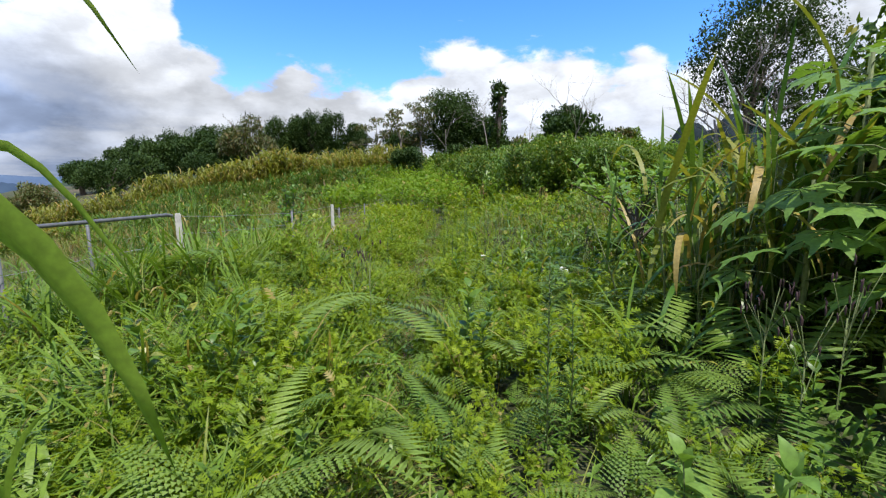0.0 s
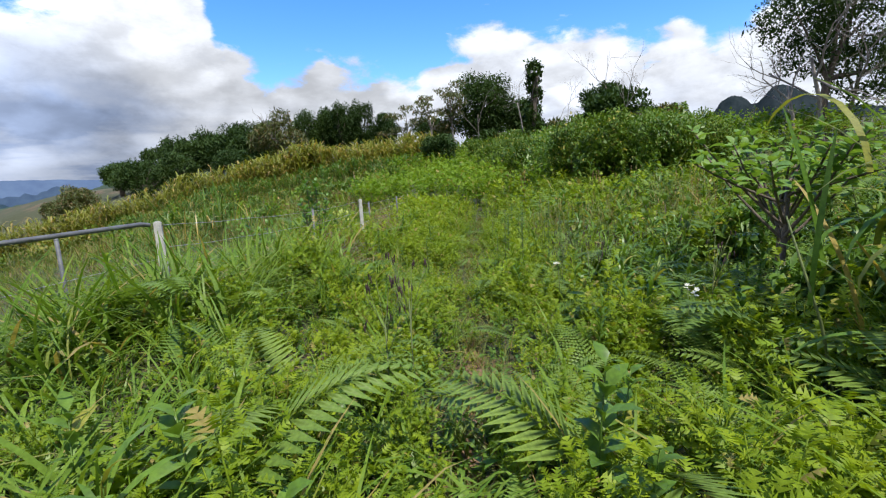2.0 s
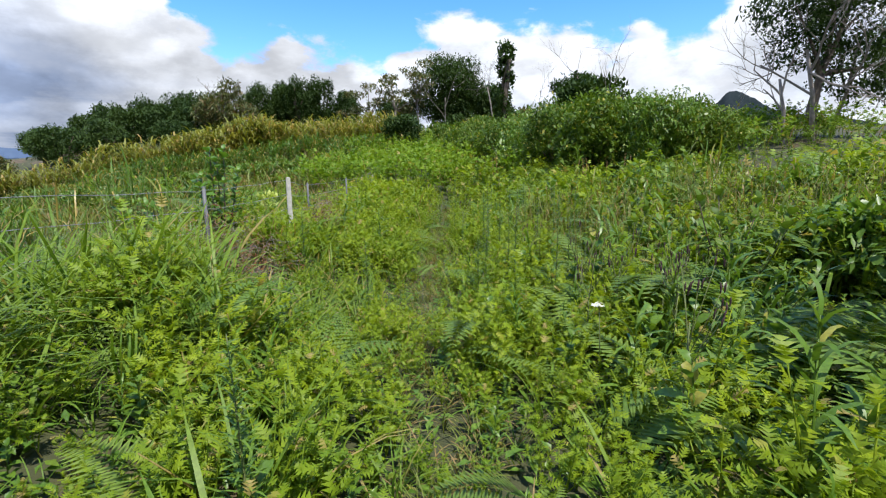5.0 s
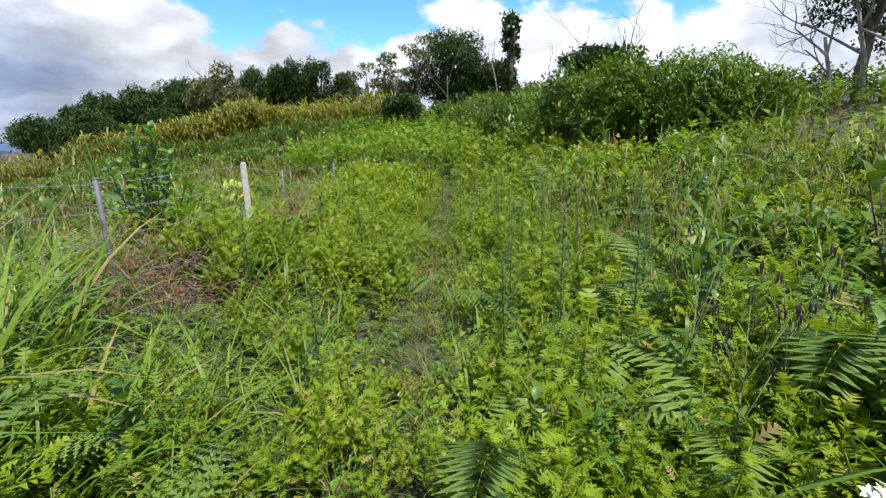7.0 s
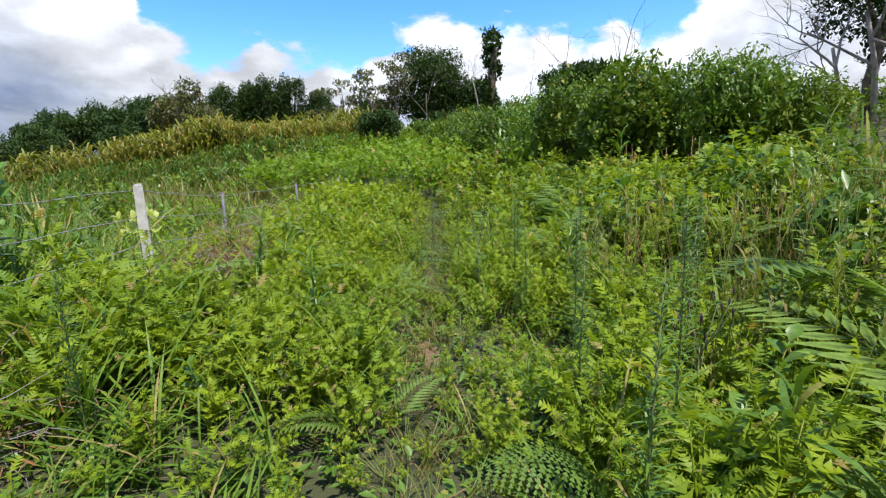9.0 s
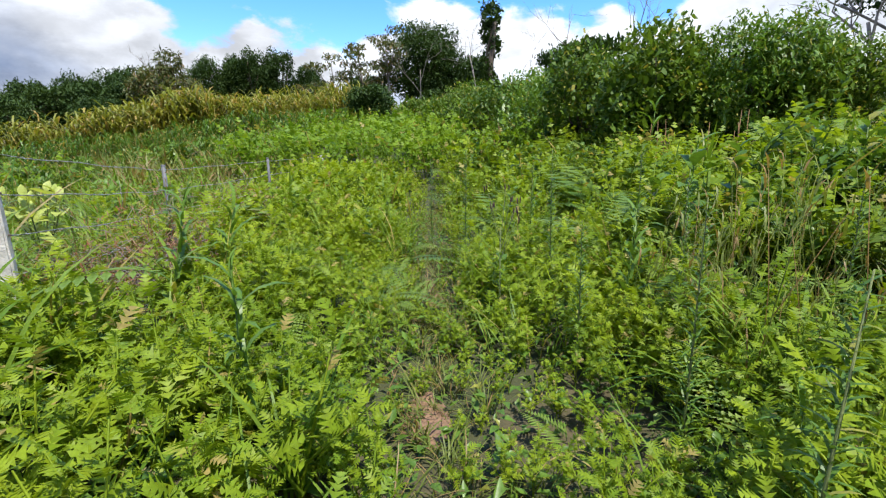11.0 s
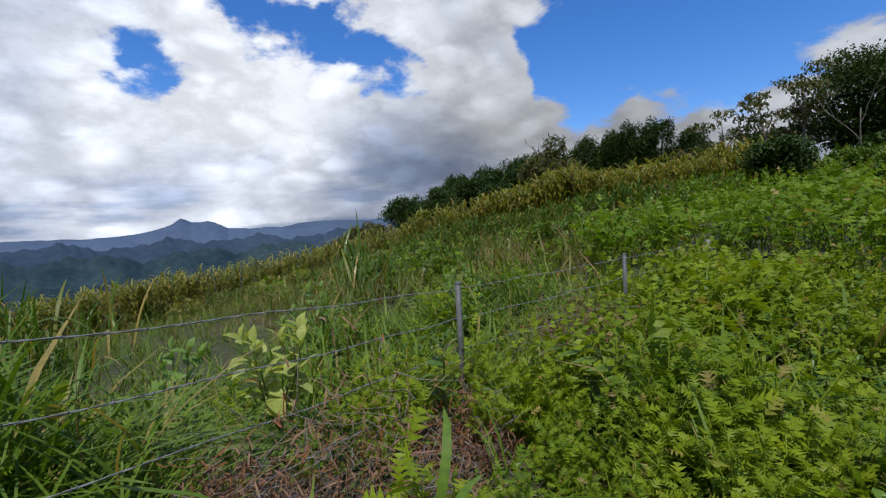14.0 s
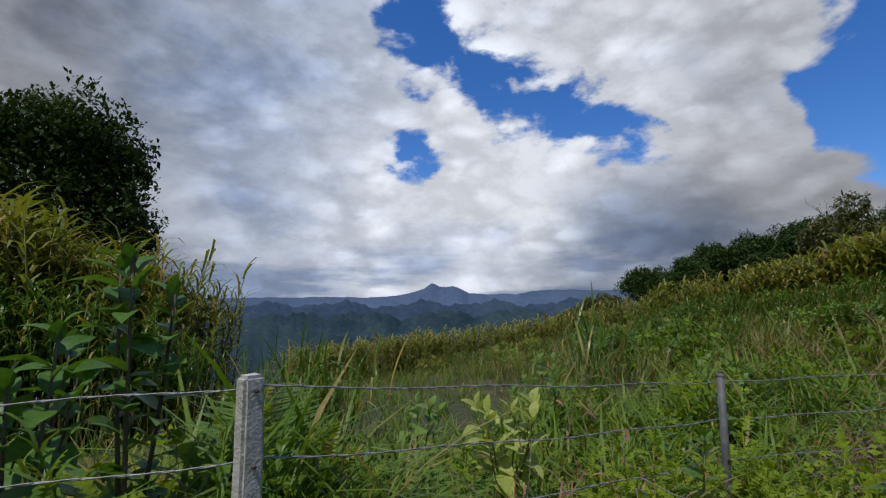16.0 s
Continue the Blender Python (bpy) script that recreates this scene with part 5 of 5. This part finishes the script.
HAND = mesh_np("leaf", *hand_leaf(0.36), M_TOB)
# the tall ones from x 3.4 on are added to shade the ground
for k, (x, y, h, n) in enumerate(((2.75, 3.6, 1.6, 14), (3.0, 3.15, 2.2, 16), (3.4, 3.9, 2.5, 16), (3.7, 3.1, 2.5, 16), (2.9, 2.6, 1.5, 12), (4.1, 4.6, 2.6, 16))):
    rng = np.random.default_rng(240 + k)
    ob = thing("pawpaw_sapling", (x, y, gz(x, y) - 0.03), "sapling with large deeply cut hand-shaped leaves", "sapling", "hand-leaved saplings")
    wood = [tube([(0, 0, 0), (0.02, 0.01, h * 0.5), (0, 0, h)], [0.03, 0.024, 0.015], 6)]
    for j in range(n):
        a, z = 2.4 * j, h * (0.45 + 0.55 * j / n)
        e = np.array([math.cos(a), math.sin(a), 0.25]) * rng.uniform(0.3, 0.5) * (1.15 - 0.4 * j / n) + (0, 0, z)
        part("leaf_stalk", mesh_np("leaf_stalk", *tube([(0, 0, z), (0.5 * e[0], 0.5 * e[1], (z + e[2]) / 2 + 0.05), e], [0.006, 0.005, 0.004], 4), M_STEM), ob)
        part("leaf", HAND, ob, "", Matrix.LocRotScale(Vector(e), Euler((rng.uniform(-0.6, 0.1), rng.normal(0, 0.3), a - math.pi / 2)), None))
    part("stem", mesh_np("stem", *join(wood), M_STEM), ob)


# ---- fence ----
def bevel_post(w, h, seed):
    """A rough cast concrete post, tapered, with worn edges and wire holes."""
    bm = bmesh.new()
    bmesh.ops.create_cube(bm, size=1, matrix=Matrix.Translation((0, 0, h / 2)) @ Matrix.Diagonal((w, w, h, 1)))
    for v in bm.verts:
        if v.co.z > h / 2:
            v.co.x *= 0.86
            v.co.y *= 0.86
    bmesh.ops.bevel(bm, geom=list(bm.edges), offset=0.012, segments=2, affect="EDGES")
    bmesh.ops.subdivide_edges(bm, edges=[e for e in bm.edges if e.calc_length() > 0.3], cuts=14, use_grid_fill=True)
    for v in bm.verts:
        v.co += Vector(noise.noise_vector(v.co * 21 + Vector((seed, 0, 0)))) * 0.0035
    me = bpy.data.meshes.new("shaft")
    bm.to_mesh(me)
    bm.free()
    me.materials.append(M_CONC)
    return me


def fence_post(x, y, top, kind, rz=0.0, lean=(0, 0)):
    base = gz(x, y) - 0.1
    h = top - base
    if kind == "concrete":
        ob = thing("fence_post", (x, y, base), "weathered pale concrete fence post with wire holes", "fence post", "fence posts", rz)
        part("shaft", bevel_post(0.088, h, x), ob)
        for z in (0.05, 0.30, 0.56, 0.82):
            v, f = tube([(-0.053, 0, h - z), (0.053, 0, h - z)], 0.007, 6)
            part("wire_hole", mesh_np("wire_hole", v, f, M_BARK), ob, "dark wire hole")
    else:
        ob = thing("fence_post", (x, y, base), "grey galvanised steel fence post", "fence post", "fence posts", rz)
        part("shaft", mesh_np("shaft", *tube([(0, 0, 0), (0, 0, h * 0.5), (0, 0, h)], 0.024, 10), M_STEEL), ob)
        part("cap", mesh_np("cap", *tube([(0, 0, h - 0.004), (0, 0, h + 0.012)], [0.027, 0.024], 10), M_STEEL), ob)
    ob.rotation_euler = (lean[1], lean[0], rz)
    return ob


POSTS = [(-3.455, 7.28, 1.96, "concrete"), (-2.85, 11.3, 1.72, "steel"), (-2.3, 13.6, 1.75, "concrete"), (-2.55, 16.58, 1.48, "steel"), (-1.95, 19.45, 1.47, "steel"), (-1.4, 23.14, 1.43, "concrete")]
for q in POSTS:
    fence_post(*q, rz=0.35)
fence_post(-5.1, 7.9, 1.75, "steel")


def barbed_wire(a, b, sag, seed):
    """Two twisted strands with a barb every hand's width."""
    rng = np.random.default_rng(seed)
    a, b = np.array(a, float), np.array(b, float)
    n = int(np.linalg.norm(b - a) / 0.045)
    t = np.linspace(0, 1, n)[:, None]
    C = a + (b - a) * t - np.array([0, 0, 1]) * (4 * sag * t * (1 - t))
    C[:, 2:] += 0.006 * np.sin(t * 17 + seed)
    d = (b - a) / np.linalg.norm(b - a)
    s = np.cross(d, (0, 0, 1))
    ph = np.arange(n)[:, None] * 1.15
    out = []
    for k in (0, math.pi):
        out.append(tube(C + 0.0022 * (np.cos(ph + k) * s + np.sin(ph + k) * np.array([0, 0, 1])), 0.0024, 4))
    for i in range(1, n - 1, 3):
        for _ in range(2):
            e = rng.normal(size=3)
            e = e / np.linalg.norm(e) * 0.014
            out.append(tube([C[i] - e, C[i] + e], 0.0013, 3))
        out.append(tube([C[i] - d * 0.006, C[i] + d * 0.006], 0.0042, 5))
    return join(out)


for i in range(len(POSTS) - 1):
    (xa, ya, ta, _), (xb, yb, tb, _) = POSTS[i], POSTS[i + 1]
    for k, dz in enumerate((0.05, 0.30, 0.56, 0.82)):
        me = mesh_np("barbed_wire", *barbed_wire((xa - 0.05, ya, ta - dz), (xb - 0.04, yb, tb - dz), 0.012 + 0.01 * k, 7 * i + k), M_WIRE)
        tagged(new("barbed_wire", me), "galvanised barbed wire strand strung between fence posts", "wire", "fence wires")
# the steel rail that ends at the first post, and the wire below it
v, f = tube([(-3.5, 7.2, 1.93), (-3.52, 7.1, 1.95), (-4.2, 5.2, 1.95), (-5.6, 1.3, 1.95)], 0.024, 10)
rail = thing("gate_rail", (-4.3, 5.0, 1.2), "long galvanised steel pipe rail ending at a post", "rail")
part("pipe", mesh_np("pipe", v - (-4.3, 5.0, 1.2), f, M_STEEL), rail)
for x, y in ((-4.2, 5.2), (-5.6, 1.3)):
    part("leg", mesh_np("leg", *tube([(x + 4.3, y - 5.0, gz(x, y) - 1.25), (x + 4.3, y - 5.0, 0.75)], 0.022, 8), M_STEEL), rail)
me = mesh_np("barbed_wire", *barbed_wire((-3.5, 7.25, 1.55), (-5.4, 1.3, 1.5), 0.03, 99), M_WIRE)
tagged(new("barbed_wire", me), "slack barbed wire below the steel rail", "wire", "fence wires")


# ---- dry brush heaps ----
def brush_heap(x, y, r, h, seed, label):
    """A heap of cut and withered stalks with curled brown leaves."""
    rng = np.random.default_rng(seed)
    ob = thing("brush_heap", (x, y, gz(x, y)), label, "brush heap", "brush heaps")
    tw, lv = [], []
    for _ in range(420):
        p = rng.normal(0, r * 0.42, 3)
        p[2] = abs(rng.normal(0, 1)) * h * 0.4 * math.exp(-(p[0] ** 2 + p[1] ** 2) / (r * r))
        d = rng.normal(size=3) * (1, 1, 0.5)
        d = d / np.linalg.norm(d) * rng.uniform(0.12, 0.35)
        m = p + d / 2 + rng.normal(0, 0.03, 3)
        q = np.array([p, m, p + d])
        q[:, 2] = np.maximum(q[:, 2], 0.01)
        tw.append(tube(q, [0.003, 0.0025, 0.0012], 3))
    for _ in range(2600):
        p = rng.normal(0, r * 0.45, 3)
        p[2] = 0.03 + abs(rng.normal(0, 1)) * h * 0.45 * math.exp(-(p[0] ** 2 + p[1] ** 2) / (r * r))
        b = blade(rng.uniform(0.05, 0.13), rng.uniform(0.002, 0.006), rng.uniform(-0.2, 1.3), rng.uniform(-1, 3), 3)
        lv.append(put(b, rot(rng.normal(0, 0.4), rng.normal(0, 0.4), rng.uniform(0, 6.28)), p))
    tagged(part("brushwood", mesh_np("brushwood", *join(tw), M_GREYBARK), ob), kind="stuff")
    tagged(part("dead_leaves", mesh_np("dead_leaves", *join(lv), M_DEADLEAF), ob), kind="stuff")


for k, (x, y, r) in enumerate(HEAPS):
    brush_heap(x, y, r, 1.0, 250 + k, "heap of withered brown cut brush by the fence")
brush_heap(-2.55, 14.5, 0.45, 0.4, 255, "low heap of red-brown dead bracken at the fence")
brush_heap(-2.2, 16.0, 0.4, 0.5, 256, "low heap of withered grey-brown brush")


# ---- tall weeds ----
def spire(h, n, seed):
    rng = np.random.default_rng(seed)
    out = []
    for k in range(n):
        t = 0.12 + 0.86 * k / n
        L = 0.12 * (1.15 - t) * rng.uniform(0.8, 1.2) + 0.025
        out.append(put(blade(L, 0.006, rng.uniform(0.3, 1.0), rng.uniform(0.4, 1.4), 3), rot(0, 0, 2.4 * k), (0.01 * math.sin(4 * t), 0, h * t)))
    stem = tube([(0, 0, 0), (0.01, 0, h * 0.5), (0, 0.01, h)], [0.006, 0.005, 0.002], 5)
    return mesh_np("stem", *stem, M_STEM), mesh_np("foliage", *join(out), M_BROAD)


SPIRES = [spire(1.0, 110, 261), spire(1.25, 140, 262), spire(1.45, 160, 263)]
RW = np.random.default_rng(270)
SPOTS = [(0.95, 9.6, 2), (1.3, 9.35, 2), (0.75, 10.2, 1), (1.6, 9.8, 1), (1.1, 10.6, 2), (0.5, 9.3, 0), (1.9, 10.4, 1), (0.55, 2.75, 1), (0.75, 2.95, 0), (1.35, 13.9, 1), (1.5, 14.3, 2), (0.95, 15.4, 2), (2.2, 14.1, 2), (-0.8, 6.35, 0), (0.95, 11.2, 1), (1.7, 11.4, 1), (2.1, 11.9, 2), (1.3, 12.1, 1), (2.6, 12.6, 1), (1.8, 12.9, 0), (-0.6, 9.4, 0), (2.4, 10.9, 2), (2.9, 11.6, 1), (2.0, 13.2, 1), (1.2, 13.0, 0), (-1.6, 11.3, 0), (0.7, 16.4, 1), (1.9, 16.0, 1), (3.0, 13.4, 1)]
for x, y, k in SPOTS:
    ob = thing("horseweed", (x, y, gz(x, y) - 0.02), "tall narrow horseweed spire with slim leaves", "weed", "horseweed spires", RW.uniform(0, 6.28))
    part("stem", SPIRES[k][0], ob)
    part("foliage", SPIRES[k][1], ob)


def verbena(h, seed):
    rng = np.random.default_rng(seed)
    stems, heads, leaves = [tube([(0, 0, 0), (0.01, 0, h * 0.7)], [0.006, 0.004], 4)], [], []
    for k in range(9):
        a = rng.uniform(0, 6.28)
        s = np.array([0, 0, h * rng.uniform(0.45, 0.7)])
        e = s + np.array([math.cos(a) * 0.12, math.sin(a) * 0.12, h * rng.uniform(0.2, 0.32)])
        stems.append(mesh_np("branch", *tube([s, (s + e) / 2 + (0, 0, -0.01), e], [0.003, 0.0025, 0.002], 3), M_STEM))
        for j in range(2):
            q = e + rng.normal(0, 0.018, 3)
            heads.append(tube([q, q + (0, 0, 0.03), q + (rng.normal(0, 0.006), rng.normal(0, 0.006), 0.05)], [0.003, 0.0055, 0.002], 4))
    for k in range(14):
        leaves.append(put(blade(0.13, 0.012, 0.7, 1.3, 3, 0.2), rot(0, 0, 2.4 * k), (0, 0, h * (0.05 + 0.5 * k / 14))))
    return mesh_np("stem", *stems[0], M_STEM), [mesh_np("flower_head", *q, M_PURPLE) for q in heads], mesh_np("leaves", *join(leaves), M_BROAD), stems[1:]


VERB = [verbena(1.0, 281), verbena(1.2, 282)]
for k, (x, y) in enumerate(((1.25, 8.35), (1.55, 8.5), (1.85, 8.3), (1.4, 8.9), (2.0, 8.8), (1.7, 7.9), (2.3, 8.6), (1.15, 6.9), (-0.75, 5.0), (-0.6, 5.15), (1.9, 2.9), (2.1, 2.6), (1.8, 2.5), (0.95, 13.9), (1.5, 11.0), (2.15, 6.4))):
    ob = thing("verbena", (x, y, gz(x, y) - 0.02), "tall verbena with dry purple-brown flower spikes", "weed", "verbena stalks", RW.uniform(0, 6.28))
    part("stem", VERB[k % 2][0], ob)
    tagged(part("leaves", VERB[k % 2][2], ob), kind="stuff")
    for me in VERB[k % 2][3]:
        part("branch", me, ob)
    for me in VERB[k % 2][1]:
        part("flower_head", me, ob)

# ---- bracken plants close to the track ----
FROND_MESH = [mesh_np("frond", *s, M_FERN) for s in FROND]
FERNS = [(-0.75, 5.75), (0.55, 3.3), (0.9, 3.7), (0.2, 2.9), (1.2, 4.3), (-0.85, 3.0), (-1.2, 3.6), (1.5, 5.0), (0.8, 5.6), (1.9, 5.6), (1.1, 6.6), (2.2, 4.4), (0.35, 1.9), (0.75, 2.2), (-0.9, 7.7), (-1.6, 8.2), (-2.2, 7.6), (0.9, 7.4), (1.5, 7.3), (1.2, 9.9), (-0.7, 13.9), (-0.5, 14.8), (0.0, 14.1), (-0.3, 15.6), (1.9, 14.5), (2.6, 14.0), (2.3, 13.4), (3.0, 15.2), (-1.1, 13.0), (0.95, 10.6), (1.6, 11.9), (-1.5, 5.0), (2.6, 6.6), (0.3, 16.3), (-2.6, 9.0), (-1.0, 2.2), (1.4, 2.6), (2.9, 5.2), (2.1, 7.0), (1.6, 3.4), (-0.4, 17.5), (3.5, 16), (3.9, 15), (2.8, 16.6)]
for k, (x, y) in enumerate(FERNS):
    ob = thing("bracken_fern", (x, y, gz(x, y) - 0.02), "bracken fern with broad toothed fronds", "fern", "bracken ferns")
    n = 4 + k % 4
    for j in range(n):
        s = RW.uniform(0.75, 1.1) * (0.8 if abs(x) < 0.6 else 1.0)
        part("frond", FROND_MESH[(k + j) % 4], ob, "", Matrix.LocRotScale(Vector(RW.normal(0, 0.04, 3) * (1, 1, 0)), Euler((RW.normal(0, 0.15), RW.normal(0, 0.15), 6.28 * j / n + RW.uniform(-0.4, 0.4))), (s, s, s)))


# ---- small details ----
M_RUST = solid_material("rusty_dead_stalk", (0.13, 0.07, 0.03), (0.25, 0.15, 0.07), 12, 0.9)
STALK = [mesh_np("stalk", *tube([(0, 0, 0), (0.02 * k, 0.01, h * 0.6), (0.05 * k - 0.05, 0.02, h)], [0.007, 0.011, 0.004], 5), M_RUST) for k, h in enumerate((1.25, 1.45, 1.1))]
for x, y, n in ((5.2, 18.4, 9), (5.9, 17.6, 5), (3.6, 24.5, 7)):
    ob = thing("dead_stalks", (x, y, gz(x, y) - 0.03), "cluster of dead rust-brown upright stalks", "dead weed", "dead stalks")
    for j in range(n):
        part("stalk", STALK[j % 3], ob, "", Matrix.LocRotScale(Vector((RW.normal(0, 0.22), RW.normal(0, 0.15), 0)), Euler((RW.normal(0, 0.06), RW.normal(0, 0.06), RW.uniform(0, 6.28))), None))
M_PETAL = leaf_material("white_petal", (0.55, 0.55, 0.47), (0.68, 0.68, 0.60), None, 0.3, 0.6)
PETALS = mesh_np("blossom", *join([put(oval_leaf(0.028, 0.008, 0.5, 0.6, 3), rot(0, 0, 1.05 * j)) for j in range(6)]), M_PETAL)
for x, y, h in ((1.75, 6.1, 0.7), (1.0, 7.6, 0.75), (1.9, 6.3, 0.6)):
    ob = thing("white_flower", (x, y, gz(x, y) - 0.02), "white-flowered weed with a slim stem", "flower", "white flowers")
    part("stem", mesh_np("stem", *tube([(0, 0, 0), (0.02, 0, h * 0.6), (0, 0.01, h)], [0.005, 0.004, 0.003], 4), M_STEM), ob)
    for j in range(5):
        part("blossom", PETALS, ob, "white blossom", Matrix.LocRotScale(Vector((RW.normal(0, 0.035), RW.normal(0, 0.035), h + RW.normal(0, 0.02))), Euler((RW.normal(0, 0.3), RW.normal(0, 0.3), RW.uniform(0, 6))), None))
